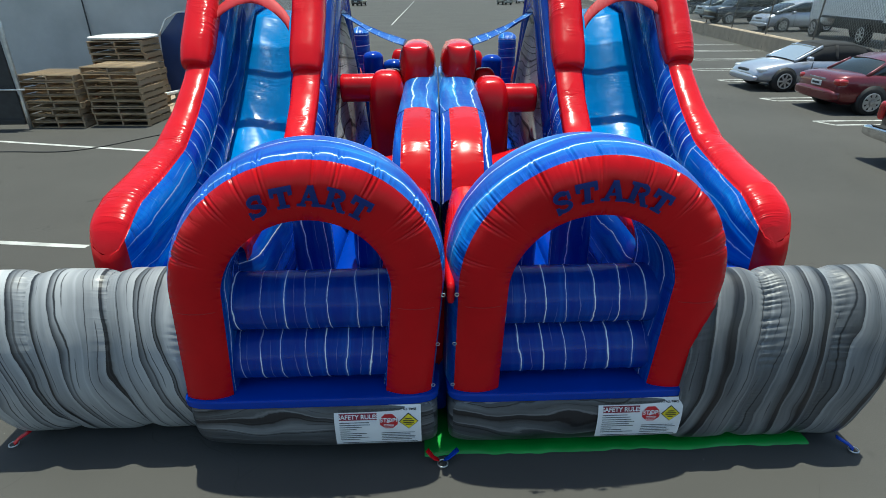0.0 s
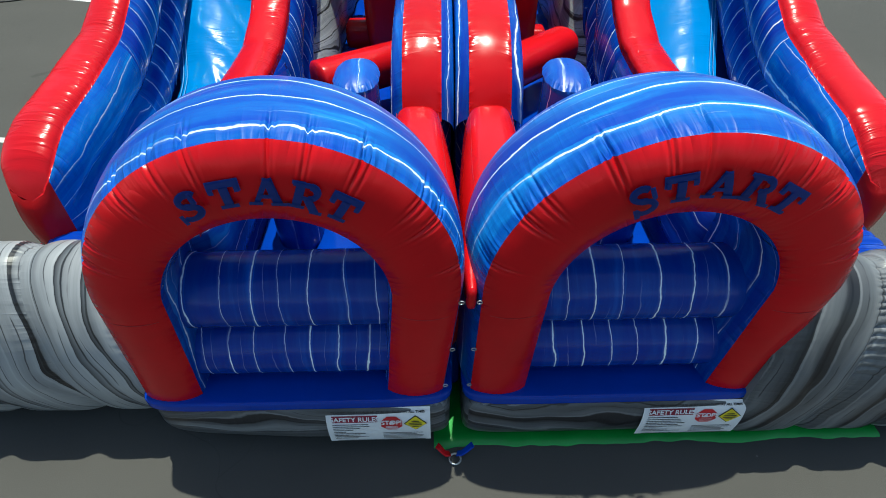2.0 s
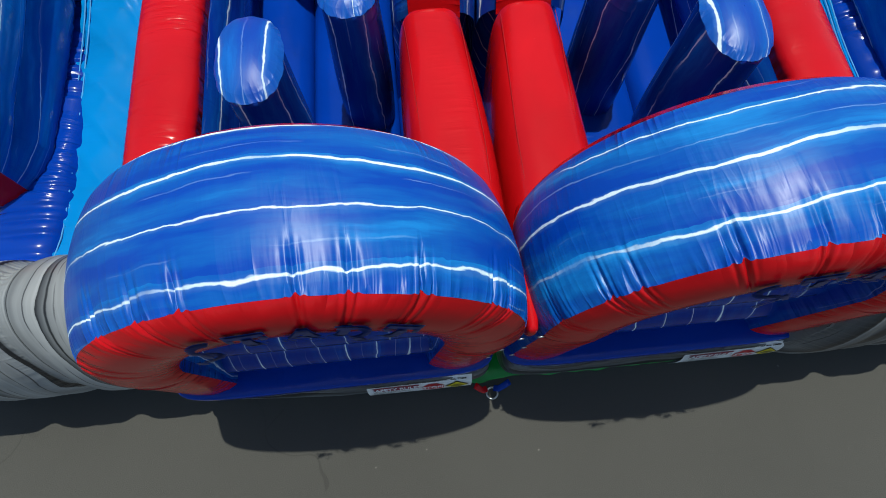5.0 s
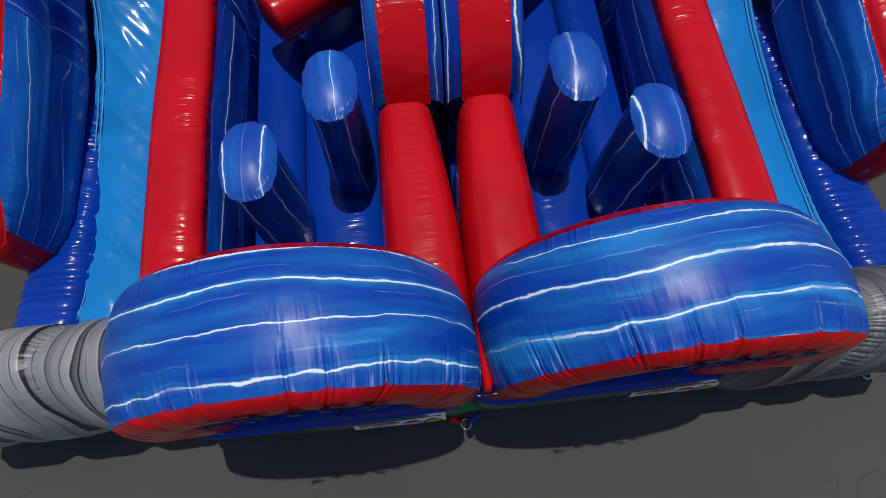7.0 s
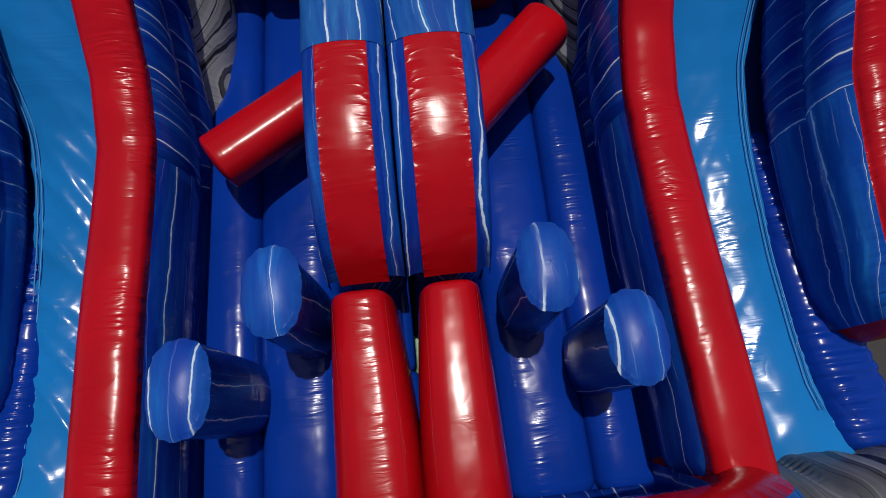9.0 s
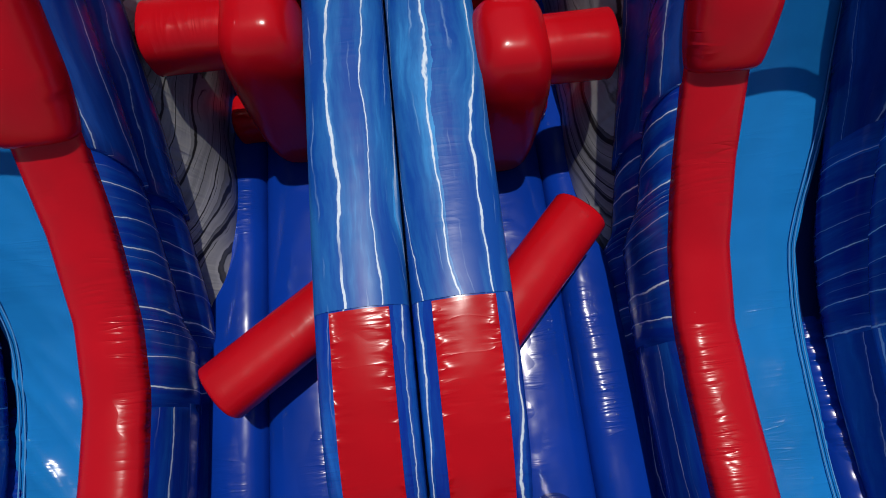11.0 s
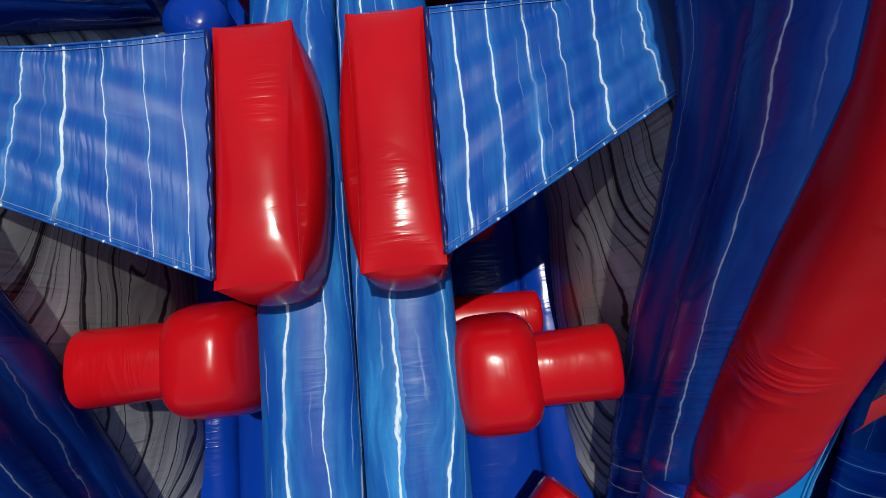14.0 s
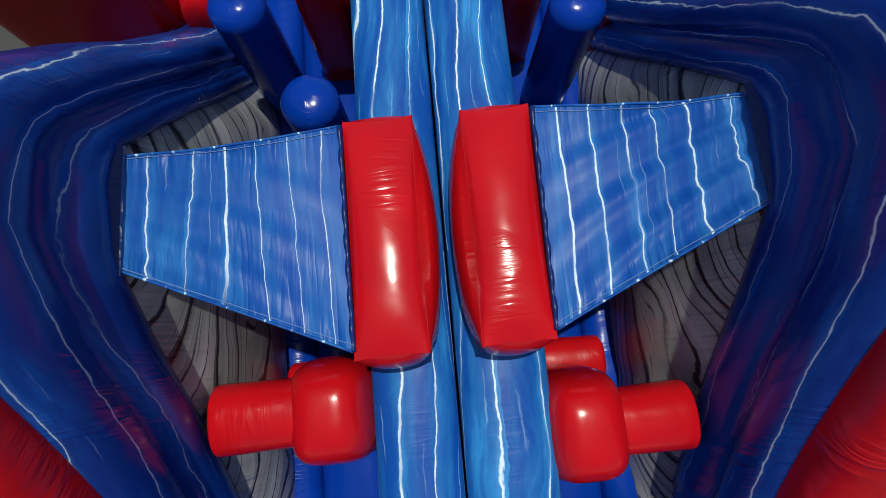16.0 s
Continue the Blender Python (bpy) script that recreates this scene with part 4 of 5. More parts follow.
    P("log", sweep([(*a, 1.38), (*b, 1.37)], (-d.y, d.x, 0), 0.168, 0.165, 2.5, 32, (0.0, 0.035)), RED_SEWN, "red vinyl log slanting across the lane")
    (xa, xb), (ya, yb), pz = pick(((0.548, 1.015), (6.875, 7.49), 2.07), ((-0.785, -0.31), (7.12, 7.7), 2.13))
    post = part("post", inflated_box(xa, xb, ya, yb, 0.7, pz, 3.6, 20), RED_SEWN, root, "red vinyl upright post")
    sy, sz, tip_x = pick((7.185, 1.8, 1.335), (7.43, 1.905, -1.115))
    part("stub_arm", sweep([((xa + xb) / 2, sy, sz), (tip_x, sy, sz)], (0, 1, 0), lambda t: 0.172 + 0.012 * t, 0.176, 2.5, 32, (0.0, 0.04)), RED_SEWN, post)
    P("lower_arm", sweep([(0.42, pick(7.12, 7.15), pick(1.07, 1.14)), (pick(0.97, 1.03), pick(7.1, 7.13), pick(1.07, 1.14))], (0, 1, 0), 0.15, 0.15, 2.8, 26, (0.0, 0.05)), RED_TAUT, "red vinyl lower arm")
    P("rear_post", inflated_box(0.44, 0.80, 7.6, 7.98, 0.45, 2.22, 4.0), RED_TAUT, "red vinyl upright post")
    for x, y, zt in pick(((1.07, 9.55, 2.08),), ((-0.53, 9.12, 2.07), (-0.9, 9.72, 2.13))):
        part("ball_pillar", sweep([(x, y, 0.6), (x, y, zt - 0.1)], (1, 0, 0), 0.168, 0.168, 2.0, 28, (0.0, 0.1)), BLUE, root, "blue vinyl pillar with a rounded top")
    P("far_post", inflated_box(0.44, 0.76, 9.3, 9.62, 0.45, pick(2.33, 2.36), 4.0), RED_TAUT, "red vinyl far post")

    ex, ez = pick((1.5, 2.24), (-1.2, 2.35))
    end = part("end_pillar", sweep([(ex, 10.8, 0.6), (ex, 10.8, ez)], (1, 0, 0), 0.16, 0.24, 2.4, 28, (0.0, 0.0)), MARBLE_V, root, "blue marbled pillar with white veins at the far end")
    part("pillar_top", disc_cap(ex, 10.8, ez, 0.165, 0.245, 0.1, 2.4), MARBLE_BAND, end)
    P("rear_wall", inflated_box(1.46, 2.46, 9.34, 9.66, 0.45, 2.85, 7.0), RED_TAUT, "red vinyl wall behind the tower")
    P("rear_stub", inflated_box(1.2, 1.45, 9.3, 9.6, 0.45, 2.1, 4.0), RED_TAUT, "red vinyl upright stub")

    # slide
    lane_edge = lambda y: interp(LANE_EDGE, y) + 0.033

    def lane_point(y, t):
        x = 1.5 + (lane_edge(y) - 1.5) * t
        ripple = 0.006 * noise.noise(Vector((x * 3, y * 4, 2.0))) + pick(0.004, 0.022) * (1 - abs(noise.noise(Vector(((x * 1.2 - y) * 3.2, (x + y) * 0.5, 7.0))))) ** 7 + pick(0.003, 0.007) * abs(noise.noise(Vector((x * 8.0 + y * 4.0, y * 2.0, 3.0))))
        ripple *= 1.0 if y < 5.6 else max(0.3, 1.0 - 0.9 * (y - 5.6))
        return Vector((x, y, interp(LANE, y) + 0.02 * math.sin(3.1 * math.pi * t) + ripple))

    P("slide_lane", grid_mesh([[lane_point(y, t) for t in np.linspace(0, 1, 44)] for y in np.arange(3.3, 8.5, 0.03)]), CYAN, "glossy sky-blue slide lane with creases")
    for inset in (0.035, 0.065, 0.0):
        P("lane_seam", sweep([(lane_edge(y) - inset if inset else 1.62, y, interp(LANE, y) + 0.026) for y in np.arange(3.6, 8.3, 0.15)], (1, 0, 0), 0.004, 0.004, 2, 6, (0, 0), 0.08), SEAM_BLUE, "pale blue stitched lane seam")
    # Added sheet closing the gap; its navy stands for the shade down there.
    P("lane_gusset", grid_mesh([[Vector((x, y, interp(LANE, y) - 0.035 - d)) for x, d in ((lane_edge(y) - 0.05, 0.0), (lane_edge(y) + 0.05, 0.03), (pick(2.62, 2.52), 0.0))] for y in np.arange(4.1, 8.6, 0.08)]), NAVY, "added navy sheet standing for the shaded gap between slide lane and outer wall")
    low = lambda y: 0.42 if y < pick(5.96, 5.7) else max(0.42, interp(GREY_TOP, y) - 0.03)
    inner = P("inner_wall", wall_body(1.29, 1.56, INNER_TOP, low, 0.0, 3.3, 5.32), MARBLE_U, "blue marbled wall between lane and slide")
    P("wall_panel", wall_body(1.29, 1.56, INNER_TOP, low, 0.0, 5.3, 6.36, square=True), MARBLE_V, "", inner)
    P("wall_panel", wall_body(1.27, 1.58, INNER_TOP, low, 0.0, 6.34, 9.8, square=True), MARBLE_SHADED, "blue marbled tower side with shade in its colour", inner)
    P("wall_cap", strip_top(1.29, 1.56, INNER_TOP, 3.31, 6.45), RED, "red vinyl rounded cap of the wall", inner)

    def rock_point(y, t):
        out = 0.02 * abs(math.sin(y * 4.5)) ** 0.8 * math.sin(math.pi * min(1, t * 1.02)) ** 0.6 + 0.16 * math.sin(math.pi * t) ** 0.8
        return Vector((1.27 - out, y, 0.45 + (interp(GREY_TOP, y) + 0.02 - 0.45) * t))

    P("rock_panel", side_uv(grid_mesh([[rock_point(y, t) for t in np.linspace(0, 1, 20)] for y in np.arange(pick(5.92, 5.62), 9.7, 0.025)])), STONE_PANEL, "grey rock-print panel under the slide tower")
    sl = pick(0.0, -0.07)
    foot = lambda y: interp(LANE, y) - 0.03
    ends = [(2.47 + sl, 4.1), (2.5 + sl, 4.03)]
    cut = lambda a, b: [(2.47 + sl, y) for y in np.linspace(b, a, max(3, int((b - a) / 0.08)))]
    outer = P("outer_wall", plan_sheet(cut(4.16, 5.24) + ends, foot, OUTER_TOP, 0.08), MARBLE_MID, "blue marbled outer slide wall")
    P("wall_panel", plan_sheet(cut(5.24, 6.24), foot, OUTER_TOP, 0.08, through=True), MARBLE_V, "", outer)
    P("wall_panel", plan_sheet(cut(6.24, 9.6), foot, OUTER_TOP, 0.08, through=True), MARBLE_SHADED, "", outer)
    nose_plan = lambda y: (sl + interp([(3.97, 2.61), (3.99, 2.54), (4.03, 2.5), (4.1, 2.47), (4.16, 2.47)], y), sl + interp([(3.97, 2.63), (3.975, 2.67), (4.0, 2.73), (4.07, 2.77), (4.16, 2.78), (4.95, 2.78), (5.45, 2.75), (5.8, 2.72), (6.2, 2.71), (9.6, 2.71)], y))
    out_x = lambda y: interp([(4.1, 2.78), (4.95, 2.78), (5.45, 2.75), (5.8, 2.72), (6.2, 2.71), (9.6, 2.71)], y)
    red_line = [(2.5, 4.03), (2.54, 3.99), (2.61, 3.97), (2.67, 3.975), (2.73, 4.0), (2.77, 4.07), (2.78, 4.16)] + [(out_x(y), y) for y in np.arange(4.25, 9.6, 0.1)]
    red_line = [(x + sl, y) for x, y in red_line]
    P("red_side", plan_sheet(red_line, foot, OUTER_TOP, -0.03), RED_TAUT, "", outer)
    P("wall_underside", grid_mesh([[Vector((2.47 + sl, y, foot(y))), Vector((out_x(y) + sl, y, foot(y)))] for y in np.arange(4.02, 9.6, 0.1)]), RED_TAUT, "", outer)
    P("wall_cap", strip_top(2.47, 2.78, OUTER_TOP, 3.97, 9.6, 0.085, 0.0, step=0.02, lift=0.0, front=0.22, plan=nose_plan), RED, "red vinyl rounded cap", outer)
    bx = pick(2.49, 2.41)
    P("outer_base_tube", sweep([(bx + 0.07, 3.42, 0.49), (bx + 0.02, 3.75, 0.5), (bx, 4.6, 0.5), (bx, 9.6, 0.5)], (1, 0, 0), 0.235, 0.475, 4.0, 40, (0.1, 0.1), 0.012, creases=[0.01 + 0.0085 * k + 0.0045 * math.sin(k * 2.7) for k in range(60)], depth=0.01, crease_width=0.014), BLUE_CREASED, "creased blue vinyl base tube beside the slide")

    # tower
    tw = [(y, z) for y, z in INNER_TOP if 6.3 < y < 7.8]
    for x0, x1, prof in ((1.435, 1.465, INNER_TOP), (2.59 + 0.7 * sl, 2.615 + 0.7 * sl, OUTER_TOP)):
        first_y = 6.4 if prof is INNER_TOP else 6.26
        slim = 0.15 if prof is INNER_TOP else 0.13
        run = [(first_y, interp(prof, first_y))] + [(y, z) for y, z in prof if first_y + 0.1 < y < 7.8]
        P("tower_tube", sweep([(x0 + (x1 - x0) * min(1, k * 0.3), y - 0.03, z - 0.01 + 0.055 * min(1, k * 0.5)) for k, (y, z) in enumerate(run)], (1, 0, 0), lambda q: slim + 0.035 * math.sqrt(min(1, q * 8)), lambda q: 0.1 + 0.06 * math.sqrt(min(1, q * 8)), 2.7, 36, (0.0, 0.1), 0.03), RED, "red vinyl tube at the slide entrance")
    # canopy net with its sewn border
    slope = Vector((0, 0.66, 0.75))
    base_pt = Vector((0, 6.55, 2.73))
    border, mesh_rows = [], []
    for k in range(21):
        t = k / 20
        x = 1.61 + pick(0.96, 0.89) * t
        rise = 0.31 * math.sin(math.pi * t) ** 0.75
        p = base_pt + slope * rise + Vector((x, 0, 0.05 * math.sin(math.pi * t)))
        q = p + slope * 0.17
        border.append([p, p.lerp(q, 0.5) + Vector((0, -0.012, 0.012)), q])
        mesh_rows.append([q.lerp(Vector((x, 7.72, 3.98)), w) for w in np.linspace(0, 1, 8)])
    can = P("canopy_border", grid_mesh(border), RED_CLOTH, "red sewn border of the net canopy")
    P("canopy_net", grid_mesh(mesh_rows), NET, "black safety netting", can)
    P("canopy_strap", grid_mesh([[base_pt + slope * (1.25 + 0.11 * w) + Vector((x, 0, 0.06)) for w in (0, 1)] for x in np.linspace(1.62, 2.52, 9)]), RED_CLOTH, "", can)
    # sheet sewn between tower and block
    a0, b0, b1, a1 = Vector((0.43, 7.3, 2.535)), Vector((0.44, 8.31, 2.55)), Vector((1.235, 8.12, 2.9)), Vector((1.23, 7.69, 2.9))
    rows = []
    for i in range(65):
        t = i / 64
        a, b = a0.lerp(a1, t), b0.lerp(b1, t)
        sag = -0.06 * math.sin(math.pi * t)
        row = []
        for k in range(33):
            w = k / 32
            fold = pick(0.016, 0.007) * (math.sin(22 * (w - t * 0.3)) + 0.5 * math.sin(41 * (w - t * 0.42) + 1)) * math.sin(math.pi * t) ** 0.5 * (0.4 + 0.6 * t)
            row.append(a.lerp(b, w) + Vector((0, 0, sag * (0.6 + 0.4 * math.sin(math.pi * w)) + fold)))
        rows.append(row)
    tie = P("tie_panel", grid_mesh(rows), MARBLE_TIE, "blue marbled vinyl sheet sewn between tower and block")
    for k, m in ((0, 1), (32, 31)):
        P("stitching", seam([r[k].lerp(r[m], 0.9) + Vector((0, 0, 0.004)) for r in rows[::2]], 0.0016), STITCH, "", tie)
        P("hem", sweep([r[k] for r in rows[::2]], (0, 0, 1), 0.006, 0.006, 2, 6, (0, 0), 0.05), MARBLE_TIE, "", tie)
    for i in (0, 64):
        P("gathered_edge", sweep([p + Vector((0, 0, 0.006 * math.sin(11 * k))) for k, p in enumerate(rows[i])], (0, 0, 1), 0.009, 0.012, 2, 6, (0, 0), 0.03), NAVY, "", tie)
    collar = [[Vector((1.2 + 0.1 * w, y, 2.9 + 0.14 * w)) for w in (0, 0.5, 1)] for y in np.linspace(7.66, 8.16, 8)]
    P("tie_collar", grid_mesh(collar), NAVY, "navy sewn collar strip")
    # ground straps
    sx, sy = pick((2.96, 2.96), (-3.13, 3.27))
    tip = Vector((sx + 0.06 * s, sy - 0.075, 0.02))
    strap = part("ground_strap", sweep([Vector((sx - 0.04 * s, sy, 0.08)), tip.lerp(Vector((sx, sy, 0.08)), 0.4), tip], (0, 0, 1), 0.006, 0.02, 4, 10, (0, 0)), pick(BLUE, RED), root, "short woven ground strap")
    part("strap_ring", sweep([tip + Vector((0.032 * math.cos(a), 0.032 * math.sin(a), 0.0)) for a in np.linspace(0, 6.2, 18)], (0, 0, 1), 0.005, 0.005, 2, 8, (0, 0), 0.01), STEEL, strap, "steel ring")
    inner_strap = part("ground_strap", sweep([Vector((pick(0.12, -0.1), 2.93, 0.1)), Vector((pick(0.05, -0.05), 2.9, 0.05)), Vector((0.0 + 0.02 * s, 2.91, 0.03))], (0, 0, 1), 0.006, 0.02, 4, 10, (0, 0)), pick(BLUE, RED), root, "short woven ground strap")
    return root


unit(-1)
unit(1)
ring = finish("tether_ring", sweep([Vector((0.01 + 0.035 * math.cos(a), 2.88 + 0.035 * math.sin(a), 0.02)) for a in np.linspace(0, 6.2, 20)], (0, 0, 1), 0.006, 0.006, 2, 8, (0, 0), 0.01), STEEL)
tagged(ring, "steel tether ring joining two straps on the asphalt", "ring")


def tarp():
    rows = []
    for i in range(120):
        x = -0.12 + 2.86 * i / 119
        f = 2.962 + 0.03 * noise.noise(Vector((x * 2.5, 0, 3))) + 0.015 * noise.noise(Vector((x * 9, 1, 3)))
        rows.append([Vector((x, f, 0.006)), Vector((x, f + 0.01, 0.02 + 0.012 * noise.noise(Vector((x * 6, 2, 0))))), Vector((x, f + 0.08, 0.02)), Vector((x, 3.2, 0.012)), Vector((x, 10.6, 0.012))])
    ob = finish("ground_tarp", grid_mesh(rows), TARP_GREEN)
    tagged(ob, "bright green ground tarpaulin under the inflatables", "tarpaulin")


tarp()


# ---- surroundings ----
def asphalt_material():
    n = Nodes("asphalt")
    p = n.coords("Object")
    fine = n.noise(p, 160.0, 4.0, 0.7)
    mid = n.noise(p, 9.0, 4.0, 0.6)
    big = n.noise(p, 0.35, 4.0, 0.6)
    col = n.ramp(fine, [(0.3, (0.037, 0.0355, 0.0325)), (0.7, (0.082, 0.078, 0.072))])
    col = n.mix(n.math("MULTIPLY", mid, 0.5), col, (0.057, 0.0545, 0.05))
    col = n.mix(n.ramp(big, [(0.35, (0, 0, 0)), (0.7, (0.5, 0.5, 0.5))]), col, (0.086, 0.082, 0.0755))
    warp = n.add("ShaderNodeVectorMath")
    wob = n.add("ShaderNodeTexNoise")
    n.wire(wob.inputs["Vector"], p)
    wob.inputs["Scale"].default_value = 1.3
    n.wire(warp.inputs[0], p)
    sc = n.add("ShaderNodeVectorMath")
    sc.operation = "SCALE"
    n.wire(sc.inputs[0], wob.outputs["Color"])
    sc.inputs["Scale"].default_value = 1.2
    n.wire(warp.inputs[1], sc.outputs[0])
    vor = n.add("ShaderNodeTexVoronoi")
    vor.feature = "DISTANCE_TO_EDGE"
    vor.inputs["Scale"].default_value = 0.34
    n.wire(vor.inputs["Vector"], warp.outputs[0])
    gaps = n.math("LESS_THAN", vor.outputs["Distance"], 0.0016)
    gaps = n.math("MULTIPLY", gaps, n.math("GREATER_THAN", n.noise(p, 0.8, 2.0), 0.5))
    col = n.mix(n.math("MULTIPLY", gaps, 0.25), col, (0.014, 0.013, 0.012))
    spots = n.ramp(n.noise(p, 2.3, 2.0), [(0.70, (0, 0, 0)), (0.76, (0.45, 0.45, 0.45))])
    col = n.mix(spots, col, (0.03, 0.029, 0.027))
    chips = n.math("MULTIPLY", n.math("GREATER_THAN", n.noise(p, 26.0, 1.0), 0.8), 0.5)
    col = n.mix(chips, col, (0.3, 0.28, 0.25))
    return n.finish(col, 0.85, n.bump(fine, 0.5, 0.004), Specular_IOR_Level=0.25)


ASPHALT = asphalt_material()
PAINT_LINE = painted("worn_white_line", (0.42, 0.42, 0.4), 0.8, scale=2.0, vary=0.4)


def ground():
    xs = [-900, -60, -20, -8, -3, 3, 8, 20, 60, 900]
    ys = [-900, -40, -10, 0, 6, 12, 25, 60, 200, 1500]
    bm = grid_mesh([[Vector((x, y, 0)) for x in xs] for y in ys])
    ob = finish("ground", bm, ASPHALT)
    tagged(ob, "grey asphalt parking lot", "ground", kind="structure")


ground()


def line_strip(x0, y0, x1, y1, w=0.1):
    d = Vector((x1 - x0, y1 - y0, 0)).normalized()
    nrm = Vector((-d.y, d.x, 0)) * w / 2
    a, b = Vector((x0, y0, 0.004)), Vector((x1, y1, 0.004))
    bm = bmesh.new()
    bm.faces.new([bm.verts.new(v) for v in (a - nrm, b - nrm, b + nrm, a + nrm)])
    add_box_uv(bm)
    ob = finish("parking_line", bm, PAINT_LINE, smooth=False)
    tagged(ob, "worn white parking line painted on asphalt", "line", "parking lines", "structure")


for a in ((-16, 14.26, -5.75, 11.51), (-12, 7.88, -4.57, 6.76), (-1.66, 150, -2.78, 54)):
    line_strip(*a)
for x, y in ((9.71, 13.48), (10.12, 16.60), (10.59, 20.20), (10.83, 23.12), (12.33, 26.44), (13.95, 30.08), (15.44, 33.41)):
    line_strip(x, y, x + 4.5, y - 0.05, 0.1)
    line_strip(x + 0.25, y - 0.45, x + 4.5, y - 0.5, 0.1)
    line_strip(x, y, x + 0.25, y - 0.45, 0.1)


# ---- the lot's edges and what stands there ----
def concrete_material(name, colour, scale=2.0):
    n = Nodes(name)
    p = n.coords("Object")
    big = n.noise(p, scale, 5.0, 0.6)
    fine = n.noise(p, 60.0, 4.0, 0.7)
    col = n.ramp(big, [(0.3, tuple(c * 0.8 for c in colour)), (0.7, tuple(c * 1.12 for c in colour))])
    col = n.mix(n.math("MULTIPLY", fine, 0.25), col, tuple(c * 0.6 for c in colour))
    return n.finish(col, 0.85, n.bump(fine, 0.4, 0.006))


CONCRETE = concrete_material("tan_concrete", (0.42, 0.33, 0.24))
STUCCO = concrete_material("grey_stucco", (0.52, 0.51, 0.49), 0.6)
POST_METAL = painted("weathered_post_metal", (0.16, 0.14, 0.12), 0.6, 0.4)
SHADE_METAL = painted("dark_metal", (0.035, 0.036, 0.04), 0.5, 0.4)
BIN_BLUE = painted("blue_container_paint", (0.012, 0.035, 0.13), 0.45, scale=2)
WHITE_PAINT = painted("white_paint", (0.72, 0.72, 0.7), 0.4)
CAR_SILVER = painted("silver_car_paint", (0.42, 0.44, 0.5), 0.32, 0.6, scale=1.5, vary=0.05, bump=0.0, coat=0.8)
CAR_RED = painted("dark_red_car_paint", (0.13, 0.008, 0.014), 0.3, 0.3, scale=1.5, vary=0.06, bump=0.0, coat=0.9)
CAR_BLACK = painted("black_car_paint", (0.012, 0.012, 0.014), 0.3, 0.1, scale=1.5, vary=0.05, bump=0.0, coat=0.9)
CAR_GREY = painted("grey_green_car_paint", (0.16, 0.18, 0.18), 0.32, 0.5, scale=1.5, vary=0.05, bump=0.0, coat=0.8)
SOFT_TOP = painted("black_canvas", (0.014, 0.014, 0.016), 0.85, scale=8)
TYRE = painted("tyre_rubber", (0.014, 0.014, 0.014), 0.8)
RIM = painted("alloy_rim", (0.5, 0.5, 0.5), 0.35, 0.8)
GLASS_DARK = painted("car_glass", (0.02, 0.028, 0.03), 0.06, vary=0.05, bump=0.0, coat=0.5)
GLASS_SKY = painted("reflective_windscreen", (0.55, 0.6, 0.62), 0.08, 0.7, vary=0.03, bump=0.0)
LAMP_RED = painted("tail_lamp", (0.3, 0.01, 0.01), 0.2, coat=0.6)
LAMP_CLEAR = painted("head_lamp", (0.6, 0.62, 0.64), 0.12, coat=0.8)
CHROME = painted("chrome", (0.7, 0.7, 0.7), 0.15, 1.0)


def wood_material():
    n = Nodes("pallet_wood")
    p = n.coords("Object")
    grain = n.noise(n.mapped(p, (2.0, 30.0, 30.0)), 2.0, 5.0, 0.65)
    r = n.add("ShaderNodeObjectInfo").outputs["Random"]
    col = n.ramp(grain, [(0.3, (0.16, 0.10, 0.055)), (0.7, (0.48, 0.34, 0.19))])
    col = n.mix(n.math("MULTIPLY", r, 0.5), col, (0.2, 0.165, 0.13))
    return n.finish(col, 0.85, n.bump(grain, 0.5, 0.004))


WOOD = wood_material()


def share(name, me, parent, m, label=""):
    ob = new(name, me)
    ob.parent = parent
    ob.matrix_basis = m
    if label:
        tagged(ob, label)
    return ob


def mesh_of(bm, mat, name):
    me = bpy.data.meshes.new(name)
    bmesh.ops.recalc_face_normals(bm, faces=bm.faces)
    bm.to_mesh(me)
    bm.free()
    me.materials.append(mat)
    return me


PW, PD, PH = 1.36, 1.14, 0.158
BOARD = mesh_of(box(-PW / 2, PW / 2, -0.048, 0.048, 0, 0.02, 0.002, 1), WOOD, "pallet_board")
STRINGER = mesh_of(box(-0.02, 0.02, -PD / 2, PD / 2, 0, 0.1, 0.002, 1), WOOD, "pallet_stringer")


def pallet():
    root = thing("pallet", "weathered wooden pallet in an outdoor stack", "pallet", "stacked pallets")
    for x in (-PW / 2 + 0.03, 0.0, PW / 2 - 0.03):
        share("stringer", STRINGER, root, pose(x, 0, 0.022))
    for k in range(7):
        share("deck_board", BOARD, root, pose(0, -PD / 2 + 0.05 + k * (PD - 0.1) / 6, 0.123))
    for k in (0, 3, 6):
        share("bottom_board", BOARD, root, pose(0, -PD / 2 + 0.05 + k * (PD - 0.1) / 6, 0.0))
    return root


first = pallet()
first.matrix_basis = pose(-9.0, 14.38, 0.0, 0, 0, -3)
rng = random.Random(3)
for sx, sy, count, turn, skip in ((-9.0, 14.38, 8, -3, 1), (-7.5, 14.45, 9, -4, 0), (-7.95, 15.8, 12, 2, 0)):
    for k in range(skip, count):
        copy_thing(first, pose(sx + rng.uniform(-0.03, 0.03), sy + rng.uniform(-0.03, 0.03), k * PH, rng.uniform(-0.4, 0.4), rng.uniform(-0.4, 0.4), turn + rng.uniform(-1.5, 1.5)))
sheet = finish("white_sheet", inflated_box(-8.72, -7.18, 15.2, 16.4, 12 * PH, 12 * PH + 0.1, 4.0, 10), WHITE_PAINT)
tagged(sheet, "white cover lying on a tall pallet stack", "cover")


